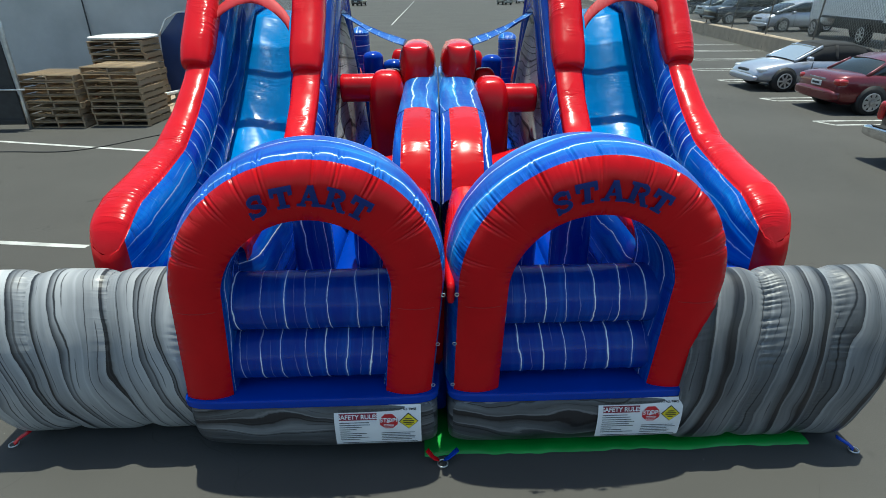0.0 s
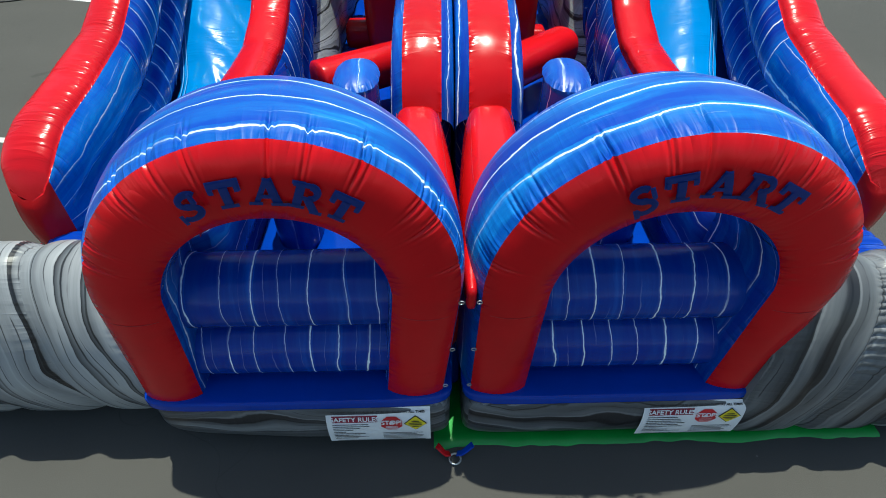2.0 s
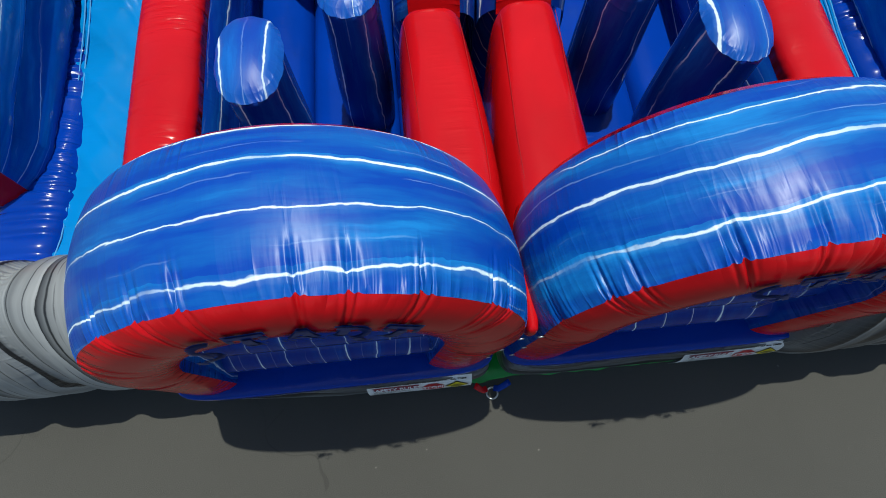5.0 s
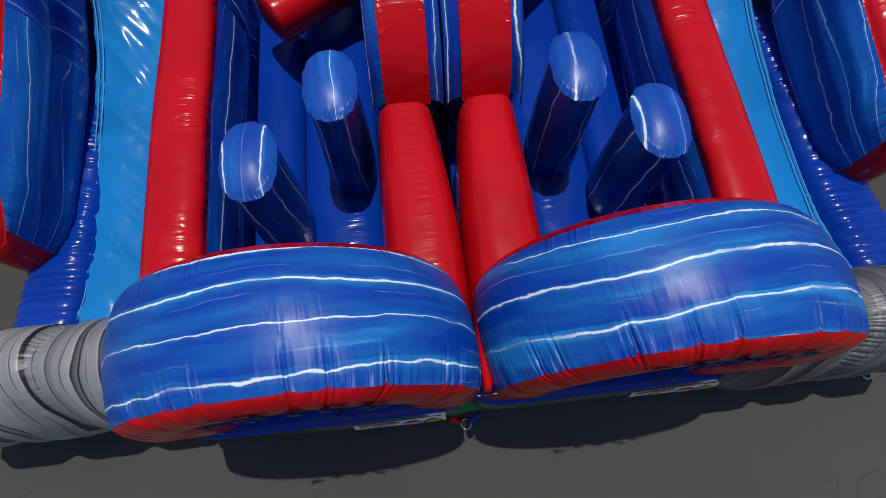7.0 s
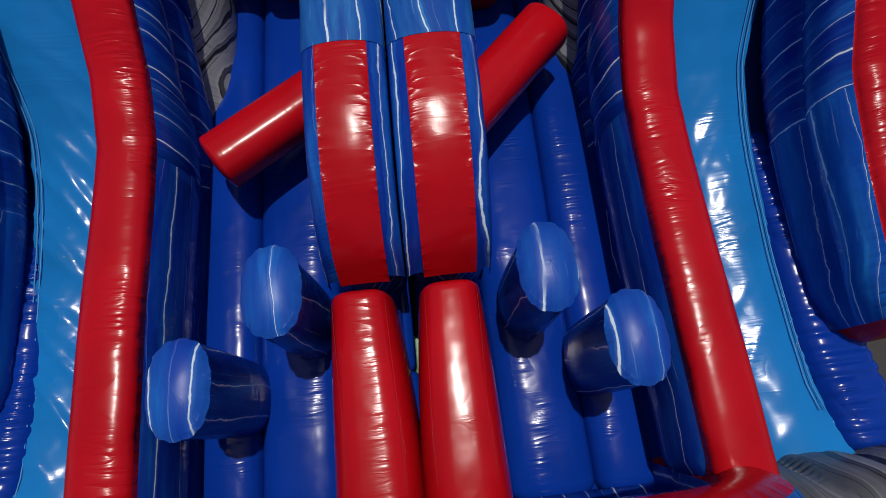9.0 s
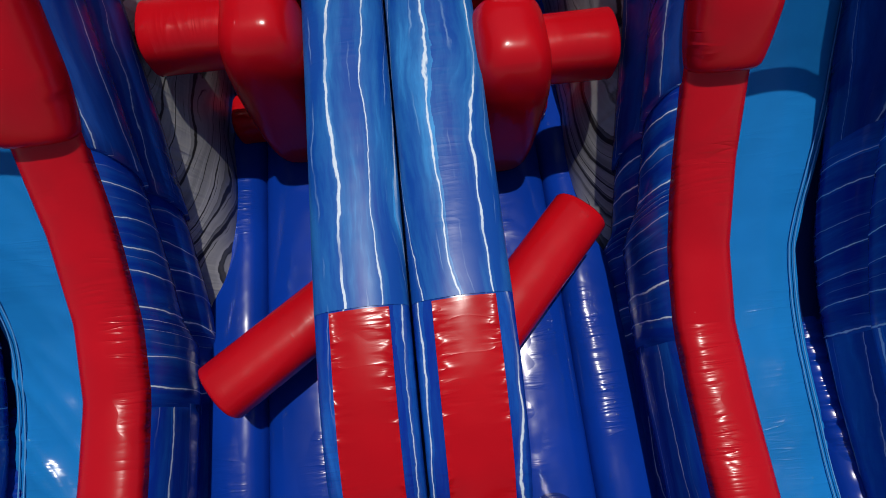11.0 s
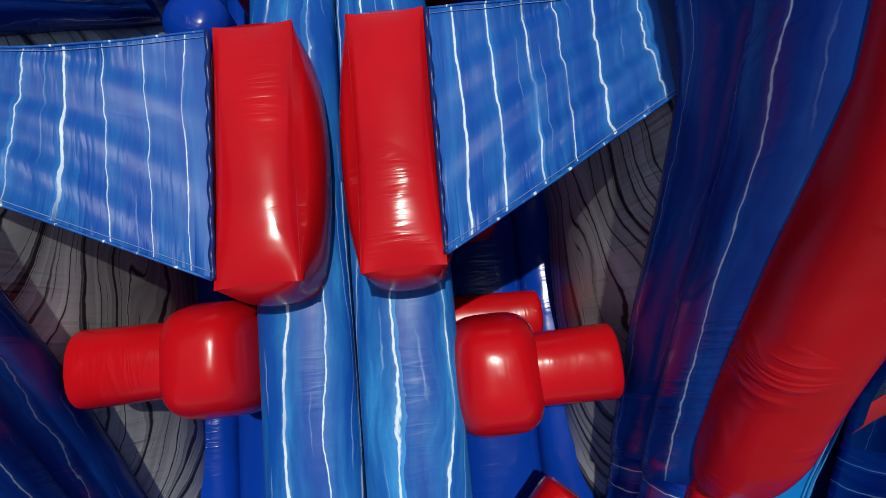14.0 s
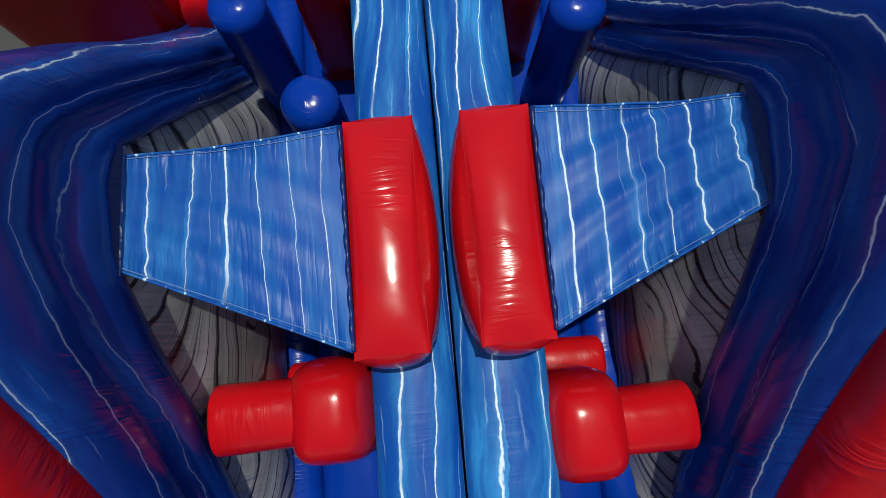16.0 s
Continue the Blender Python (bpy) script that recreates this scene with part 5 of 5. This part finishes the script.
def building():
    root = thing("building", "plain grey stucco warehouse wall", "building", kind="structure")
    part("wall", box(-40, -6.9, 18.6, 19.0, 0, 7.5), STUCCO, root, smooth=False)
    part("wall_return", box(-7.3, -6.9, 19.0, 34, 0, 7.5), STUCCO, root, smooth=False)
    part("parapet", box(-40.05, -6.85, 18.55, 19.05, 7.5, 7.7), CONCRETE, root, smooth=False)
    part("downpipe", sweep([(-10.3, 18.55, 0), (-10.3, 18.55, 7.4)], (1, 0, 0), 0.02, 0.02, 2, 10, (0, 0), 1.0), SHADE_METAL, root)
    pad = finish("kerb_pad", box(-8.4, -4.6, 15.0, 18.6, 0.0, 0.12, 0.02), CONCRETE)
    tagged(pad, "pale concrete pad beside the warehouse", "pad", kind="structure")


building()


def container():
    root = thing("storage_container", "dark blue steel trailer box with a sloped front beside the warehouse", "container")
    bm = bmesh.new()
    prof = [(-7.5, 0.35), (-7.35, 1.9), (-6.78, 2.48), (-4.6, 2.48), (-4.6, 0.35)]
    fr = [bm.verts.new((x, 16.6, z)) for x, z in prof]
    bk = [bm.verts.new((x, 18.4, z)) for x, z in prof]
    bm.faces.new(fr)
    bm.faces.new(bk)
    for i in range(5):
        bm.faces.new((fr[i], fr[(i + 1) % 5], bk[(i + 1) % 5], bk[i]))
    bmesh.ops.bevel(bm, geom=bm.edges[:], offset=0.03, segments=2, affect="EDGES")
    add_box_uv(bm)
    part("body", bm, BIN_BLUE, root, smooth=False)
    part("top_rail", sweep([(-7.35, 16.58, 1.9), (-6.78, 16.58, 2.49), (-4.6, 16.58, 2.49)], (0, 1, 0), 0.02, 0.02, 4, 8, (0, 0), 0.3), STEEL, root)
    hitch = part("tow_bar", sweep([(-7.05, 16.62, 0.42), (-7.12, 16.0, 0.45), (-7.2, 15.55, 0.48)], (0, 0, 1), 0.04, 0.03, 4, 10, (0.02, 0.02), 0.1), WHITE_PAINT, root, "white tow bar")
    for y in (16.9, 18.1):
        part("wheel", sweep([(-5.7, y - 0.1, 0.45), (-5.7, y + 0.1, 0.45)], (1, 0, 0), 0.33, 0.33, 2, 24, (0.02, 0.02), 0.1), TYRE, root)
    part("leg", box(-7.3, -7.2, 16.65, 16.75, 0.12, 0.4), STEEL, root, smooth=False)


container()


def gate():
    root = thing("metal_gate", "dark sheet-metal gate leaf on a pale steel post", "gate")
    part("post", sweep([(-9.66, 13.74, 0), (-9.6, 13.74, 2.44)], (1, 0, 0), 0.035, 0.035, 4, 10, (0, 0.01), 0.5), STEEL, root)
    part("leaf", box(-12.7, -9.72, 13.7, 13.76, 0.12, 2.3, 0.01), SHADE_METAL, root, smooth=False)
    for z in (0.2, 0.95, 2.25):
        part("rail", box(-12.7, -9.7, 13.66, 13.7, z, z + 0.06), STEEL if z > 2 else SHADE_METAL, root, smooth=False)
    part("latch", sweep([(-10.05, 13.64, 0.95), (-9.45, 13.62, 0.95)], (0, 0, 1), 0.02, 0.02, 3, 8, (0.01, 0.01), 0.2), STEEL, root)


gate()
cable = finish("power_cable", sweep([(-14.5, 11.5, 0.012), (-11.0, 11.52, 0.012), (-8.97, 11.61, 0.012), (-7.39, 11.66, 0.012), (-6.07, 13.1, 0.012), (-4.9, 14.1, 0.012)], (0, 0, 1), 0.012, 0.012, 2, 8, (0.01, 0.01), 0.15), BLACK)
tagged(cable, "black power cable lying across the asphalt", "cable")


def loft_x(sections):
    """A closed hull along x from (x, ring of (y, z))."""
    return grid_mesh([[Vector((x, y, z)) for y, z in ring] for x, ring in sections], True, True)


def body_ring(lo, hi, hw, crown=0.03, tuck=0.9):
    half = [(0.0, lo), (hw * tuck * 0.9, lo), (hw * 0.98, lo + 0.1), (hw, lo + (hi - lo) * 0.45), (hw * 0.985, lo + (hi - lo) * 0.72), (hw * 0.94, hi - 0.05), (hw * 0.85, hi), (hw * 0.45, hi + crown * 0.8), (0.0, hi + crown)]
    return half + [(-y, z) for y, z in reversed(half[1:-1])]


def wheel(parent, x, y, side, r=0.33, w=0.21, hubcap=False):
    tyre = part("wheel", sweep([(x, y - w / 2, r), (x, y + w / 2, r)], (1, 0, 0), r, r, 2, 28, (0.03, 0.03), 0.1), TYRE, parent)
    fy = y + side * (w / 2 + 0.025)
    spokes = []
    n = 8 if hubcap else 7
    for k in range(n):
        a = 2 * math.pi * k / n
        c, sn = math.cos(a), math.sin(a)
        bm = box(0.03, r * 0.64, -0.012, 0.012, -0.028 if not hubcap else -0.045, 0.028 if not hubcap else 0.045)
        bm.transform(Matrix(((c, 0, -sn, x), (0, 1, 0, fy), (sn, 0, c, r), (0, 0, 0, 1))))
        spokes.append(bm)
    hub = sweep([(x, fy - 0.015, r), (x, fy + 0.015, r)], (1, 0, 0), 0.06, 0.06, 2, 16, (0.01, 0.01), 0.1)
    lip = sweep([(x + r * 0.66 * math.cos(a), fy, r + r * 0.66 * math.sin(a)) for a in np.linspace(0, 2 * math.pi, 29)], (0, 1, 0), 0.015, 0.02, 2, 8, (0, 0), 0.2)
    part("rim", join(*spokes, hub, lip), RIM, tyre, "alloy wheel rim", smooth=False)


def car(name, label, paint, at, turn, L=4.75, W=1.8, kind="sedan", hood=0.82, roof=1.43, top_mat=None, group=""):
    """A parked car, built along x with its front at +x."""
    root = thing(name, label, "car", group, at=at, turn=turn)
    hw, h = W / 2, L / 2
    if kind == "sedan":
        prof = [(-h, 0.42, 0.78, 0.8), (-h + 0.06, 0.3, 0.93, 0.88), (-h + 0.35, 0.24, 0.98, 0.96), (-h + 1.0, 0.22, 0.98, 1.0), (-0.3, 0.22, 0.93, 1.0), (0.75, 0.22, 0.93, 1.0), (1.15, 0.22, hood + 0.08, 0.99), (h - 0.7, 0.24, hood, 0.96), (h - 0.25, 0.27, hood - 0.09, 0.9), (h - 0.06, 0.3, hood - 0.2, 0.82), (h, 0.36, hood - 0.28, 0.74)]
        cab = [(-h + 0.75, 0.96, 0.97, 0.84, 0.8), (-h + 1.25, 0.94, roof - 0.13, 0.88, 0.72), (-h + 1.65, 0.93, roof - 0.02, 0.9, 0.68), (-0.1, 0.92, roof, 0.9, 0.67), (0.3, 0.92, roof - 0.05, 0.9, 0.68), (0.65, 0.92, roof - 0.2, 0.89, 0.72), (1.2, 0.9, 0.92, 0.86, 0.82)]
    elif kind == "van":
        prof = [(-h, 0.42, 1.0, 0.88), (-h + 0.1, 0.3, 1.05, 0.95), (-0.5, 0.24, 1.05, 1.0), (0.9, 0.24, 1.02, 1.0), (h - 0.95, 0.25, 1.0, 0.97), (h - 0.3, 0.28, 0.86, 0.9), (h - 0.05, 0.32, 0.7, 0.8), (h, 0.4, 0.62, 0.72)]
        cab = [(-h + 0.08, 1.02, roof - 0.1, 0.93, 0.8), (-h + 0.4, 1.02, roof, 0.94, 0.8), (0.2, 1.02, roof, 0.95, 0.8), (0.75, 1.02, roof - 0.12, 0.94, 0.8), (1.75, 0.98, 1.02, 0.9, 0.84)]
    else:
        prof = [(-h, 0.5, 1.0, 0.9), (-h + 0.1, 0.4, 1.1, 0.97), (-0.5, 0.36, 1.1, 1.0), (0.9, 0.36, 1.1, 1.0), (h - 0.7, 0.38, 1.08, 0.97), (h - 0.1, 0.42, 1.0, 0.92), (h, 0.5, 0.85, 0.86)]
        cab = [(-h + 0.1, 1.08, roof - 0.12, 0.93, 0.82), (-h + 0.45, 1.08, roof, 0.94, 0.8), (0.3, 1.08, roof, 0.94, 0.8), (0.6, 1.08, roof - 0.1, 0.93, 0.8), (1.2, 1.06, 1.1, 0.92, 0.88)]
    part("body", loft_x([(x, body_ring(lo, hi, hw * k)) for x, lo, hi, k in prof]), paint, root)

    def cab_ring(zb, zt, kb, kt, grow=0.0):
        half = [(0.0, zb), (hw * kb + grow, zb), (hw * (kb * 0.4 + kt * 0.6) + grow, zb + (zt - zb) * 0.6), (hw * kt + grow, zt - min(0.05, (zt - zb) * 0.3)), (hw * kt * 0.85, zt + grow), (0.0, zt + 0.025 + grow)]
        return half + [(-y, z) for y, z in reversed(half[1:-1])]

    part("glasshouse", loft_x([(x, cab_ring(*r)) for x, *r in cab]), top_mat if top_mat is SOFT_TOP else GLASS_DARK, root, "black canvas soft top" if top_mat is SOFT_TOP else "tinted car windows")
    if top_mat is SOFT_TOP:
        lean_rows = [[Vector((1.2 - 0.68 * w, y * hw * (0.8 - 0.12 * w), 0.945 + 0.36 * w)) + Vector((0.012, 0, 0.02 - 0.03 * abs(y) ** 2)) for y in np.linspace(-1, 1, 9)] for w in (0, 0.5, 1)]
        part("windscreen", grid_mesh(lean_rows), GLASS_SKY, root, "sloped windscreen mirroring the sky")
        part("windscreen_frame", sweep([lean_rows[2][k] + Vector((-0.01, 0, 0.01)) for k in range(9)], (1, 0, 0), 0.03, 0.02, 3, 8, (0, 0), 0.2), CHROME, root)
    skin = top_mat or paint
    mids = cab[1:-2] if kind == "sedan" else cab[0:-1]
    rows = []
    for x, zb, zt, kb, kt in mids:
        rows.append([Vector((x, y, z)) for y, z in [(hw * kt + 0.012, zt - 0.1), (hw * kt + 0.008, zt - 0.04), (hw * kt * 0.85, zt + 0.012), (0, zt + 0.038), (-hw * kt * 0.85, zt + 0.012), (-hw * kt - 0.008, zt - 0.04), (-hw * kt - 0.012, zt - 0.1)]])
    part("roof", grid_mesh(rows), skin, root)
    for sd in (-1, 1):
        for (xa, zb, zt, kb, kt), (xb, zb2, zt2, kb2, kt2), nm in ((cab[0], cab[1], "rear_pillar"), (cab[-1], cab[-3], "front_pillar")):
            part(nm, sweep([(xa, sd * (hw * kb - 0.0), zb), (xb, sd * (hw * kt2 + 0.005), zt2 - 0.05)], (0, 1, 0), 0.03, 0.05, 3, 8, (0, 0), 0.2), paint if top_mat is not SOFT_TOP or nm == "front_pillar" else SOFT_TOP, root)
        xm = -0.15
        part("door_pillar", sweep([(xm, sd * hw * 0.905, 0.94), (xm, sd * (hw * 0.68 if kind == "sedan" else hw * 0.82), roof - 0.06)], (1, 0, 0), 0.05, 0.02, 3, 8, (0, 0), 0.2), skin if skin is not paint else CAR_BLACK, root)
        part("mirror", inflated_box(0.72, 0.9, sd * (hw + 0.03) - 0.09, sd * (hw + 0.03) + 0.09, 0.93, 1.07, 3, 6), paint, root)
        part("door_handle", box(-0.35, -0.15, sd * hw - 0.02, sd * hw + 0.02, 0.78, 0.81), CHROME, root, smooth=False)
        part("door_seam", box(0.66, 0.675, sd * hw - 0.012, sd * hw + 0.004, 0.34, 0.9), CAR_BLACK, root, smooth=False)
        for wx in (-h + 0.95, h - 0.92):
            part("wheel_well", sweep([(wx, sd * (hw - 0.2), 0.36), (wx, sd * (hw + 0.006), 0.36)], (1, 0, 0), 0.385, 0.385, 2, 26, (0, 0), 0.1), BLACK, root)
            wheel(root, wx, sd * (hw - 0.095), sd, hubcap=kind == "sedan" and paint is CAR_RED)
        part("headlamp", inflated_box(h - 0.42, h - 0.1, sd * hw * 0.72 - 0.16, sd * hw * 0.72 + 0.16, hood - 0.26, hood - 0.1, 3, 8), LAMP_CLEAR, root, "clear headlamp")
        part("tail_lamp", inflated_box(-h - 0.005, -h + 0.3, sd * hw * 0.78 - 0.15, sd * hw * 0.78 + 0.15, 0.72, 0.9, 3, 8), LAMP_RED, root, "red tail lamp")
    part("grille", inflated_box(h - 0.12, h + 0.0, -0.35, 0.35, hood - 0.34, hood - 0.17, 4, 8), SHADE_METAL, root)
    part("front_bumper", inflated_box(h - 0.18, h + 0.06, -hw * 0.86, hw * 0.86, 0.28, 0.5, 4, 10), paint, root)
    part("rear_bumper", inflated_box(-h - 0.09, -h + 0.2, -hw * 0.92, hw * 0.92, 0.32, 0.62, 4, 10), paint, root)
    part("boot_trim", box(-h - 0.012, -h + 0.03, -0.32, 0.32, 0.83, 0.87, 0.005), CHROME, root, smooth=False)
    part("number_plate", box(-h - 0.02, -h + 0.03, -0.2, 0.2, 0.66, 0.79, 0.005), WHITE_PAINT, root, smooth=False)
    part("plate_bar", box(-h - 0.026, -h - 0.02, -0.14, 0.14, 0.70, 0.75), INK, root, smooth=False)
    return root


car("coupe", "silver coupe with a black canvas soft top", CAR_SILVER, (12.87, 18.56, 0), 180, top_mat=SOFT_TOP, group="parked cars")
car("sedan", "dark red sedan parked tail out", CAR_RED, (12.96, 14.99, 0), 0, group="parked cars")
car("minivan", "silver minivan parked behind the fence", CAR_SILVER, (20.9, 32.6, 0.75), 182, 4.4, 1.8, "van", 0.9, 1.55, group="parked cars")
car("dark_suv", "black off-road car parked behind the fence", CAR_BLACK, (21.6, 39.6, 0.75), 182, 4.6, 1.9, "suv", 1.1, 1.8, group="parked cars")
car("grey_suv", "grey-green car parked behind the fence", CAR_GREY, (24.1, 46.5, 0.75), 182, 4.6, 1.9, "van", 1.0, 1.7, group="parked cars")
car("hatchback", "dark hatchback parked behind the fence", CAR_BLACK, (25.6, 54.6, 0.75), 182, 4.4, 1.85, "van", 0.95, 1.6, group="parked cars")
for x, y, t, m in ((-11.5, 112, 80, CAR_BLACK), (15.6, 113, 100, CAR_GREY), (19.6, 122, 100, CAR_SILVER)):
    car("distant_car", "car parked far across the lot", m, (x, y, 0), t, kind="suv", hood=1.1, roof=1.75, group="parked cars")


def pickup():
    root = thing("pickup_truck", "black pickup truck with a chrome rear bumper", "truck", "parked cars", at=(11.4, 9.4, 0), turn=0)
    part("bed", inflated_box(-2.75, -0.6, -0.95, 0.95, 0.5, 1.15, 9, 10), CAR_BLACK, root)
    part("cab", inflated_box(-0.7, 1.6, -0.93, 0.93, 0.5, 1.85, 6, 12), CAR_BLACK, root)
    part("hood", inflated_box(1.4, 3.0, -0.93, 0.93, 0.5, 1.15, 6, 10), CAR_BLACK, root)
    part("windows", inflated_box(-0.5, 1.45, -0.945, 0.945, 1.2, 1.7, 6, 10), GLASS_DARK, root)
    bum = part("rear_bumper", inflated_box(-3.0, -2.72, -0.97, 0.97, 0.45, 0.68, 5, 10), CHROME, root, "chrome step bumper")
    part("bumper_pad", box(-2.98, -2.74, -0.7, 0.7, 0.675, 0.69), BLACK, bum, smooth=False)
    for k in range(5):
        part("badge_bar", box(-2.765, -2.752, 0.25 + 0.1 * k, 0.31 + 0.1 * k, 0.92, 1.0), STEEL, root, smooth=False)
    for sd in (-1, 1):
        part("tail_lamp", inflated_box(-2.77, -2.6, sd * 0.87 - 0.08, sd * 0.87 + 0.08, 0.75, 1.1, 4, 6), LAMP_RED, root)
        for wx in (-1.7, 2.0):
            part("wheel_well", sweep([(wx, sd * 0.75, 0.42), (wx, sd * 0.965, 0.42)], (1, 0, 0), 0.46, 0.46, 2, 26, (0, 0), 0.1), BLACK, root)
            wheel(root, wx, sd * 0.87, sd, 0.39, 0.24)


pickup()


def box_truck():
    root = thing("box_truck", "white box truck parked behind the fence", "truck", at=(20.0, 26.3, 0.75), turn=80)
    part("cargo_box", box(-3.6, 1.4, -1.15, 1.15, 0.95, 3.5, 0.04), WHITE_PAINT, root, smooth=False)
    part("cab", inflated_box(1.45, 3.3, -1.0, 1.0, 0.55, 2.2, 6, 12), WHITE_PAINT, root)
    part("windscreen", inflated_box(2.3, 3.25, -0.93, 0.93, 1.35, 2.05, 5, 10), GLASS_DARK, root)
    part("chassis", box(-3.6, 3.0, -0.5, 0.5, 0.5, 0.9), SHADE_METAL, root, smooth=False)
    for sd in (-1, 1):
        part("side_rail", box(-3.6, 1.4, sd * 1.15 - 0.02, sd * 1.15 + 0.02, 0.95, 1.05), SHADE_METAL, root, smooth=False)
        for wx in (-2.2, 2.2):
            wheel(root, wx, sd * 0.95, sd, 0.42, 0.26)


box_truck()


def net_wire():
    """Chain-link: crossing diagonal wires with open holes."""
    n = Nodes("chain_link")
    sep = n.add("ShaderNodeSeparateXYZ")
    n.wire(sep.inputs[0], n.coords("UV"))
    hits = []
    for op in ("ADD", "SUBTRACT"):
        f = n.math("FRACT", n.math("MULTIPLY", n.math(op, sep.outputs[0], sep.outputs[1]), 6.0))
        hits.append(n.math("LESS_THAN", f, 0.12))
    n.wire(n.bsdf.inputs["Alpha"], n.math("MAXIMUM", hits[0], hits[1]))
    return n.finish((0.25, 0.25, 0.25), 0.5, None, 0.6)


CHAIN = net_wire()


def edge_wall():
    line = lambda y: 12.9 + 0.162 * y
    ys = [-30.0, 0.0, 20.0, 33.5, 52.0, 120.0]
    rows = []
    for y in ys:
        x = line(y)
        rows.append([Vector((x, y, 0)), Vector((x, y, 0.72)), Vector((x + 0.04, y, 0.78)), Vector((x + 0.3, y, 0.78)), Vector((x + 0.34, y, 0.6))])
    ob = finish("low_wall", grid_mesh(rows), CONCRETE, smooth=False)
    tagged(ob, "tan concrete retaining wall along the lot", "wall", kind="structure")
    deck = grid_mesh([[Vector((line(y) + 0.3, y, 0.75)), Vector((line(y) + 60, y, 0.75))] for y in ys])
    ob = finish("upper_lot", deck, ASPHALT, smooth=False)
    tagged(ob, "raised asphalt lot behind the wall", "ground", kind="structure")
    fence = thing("chain_link_fence", "leaning galvanised chain-link fence on the retaining wall", "fence")
    tilt = Vector((0.08, 0.0, 1.9))
    part("netting", grid_mesh([[Vector((line(y) + 0.2, y, 0.78)) + tilt * w for w in np.linspace(0, 1, 3)] for y in np.linspace(2, 70, 69)]), CHAIN, fence, "chain-link netting")
    part("top_rail", sweep([Vector((line(y) + 0.2, y, 0.78)) + tilt for y in np.linspace(2, 70, 12)], (1, 0, 0), 0.03, 0.03, 2, 8, (0, 0), 4.0), SHADE_METAL, fence)
    for y in np.arange(5.0, 70, 5.0):
        b = Vector((line(y) + 0.02, y, 0.05))
        part("fence_post", sweep([b, b + Vector((0.1, 0, 2.05)), b + Vector((0.13, 0, 2.6))], (0, 1, 0), 0.032, 0.032, 2, 10, (0, 0.01), 0.6), POST_METAL, fence)


edge_wall()
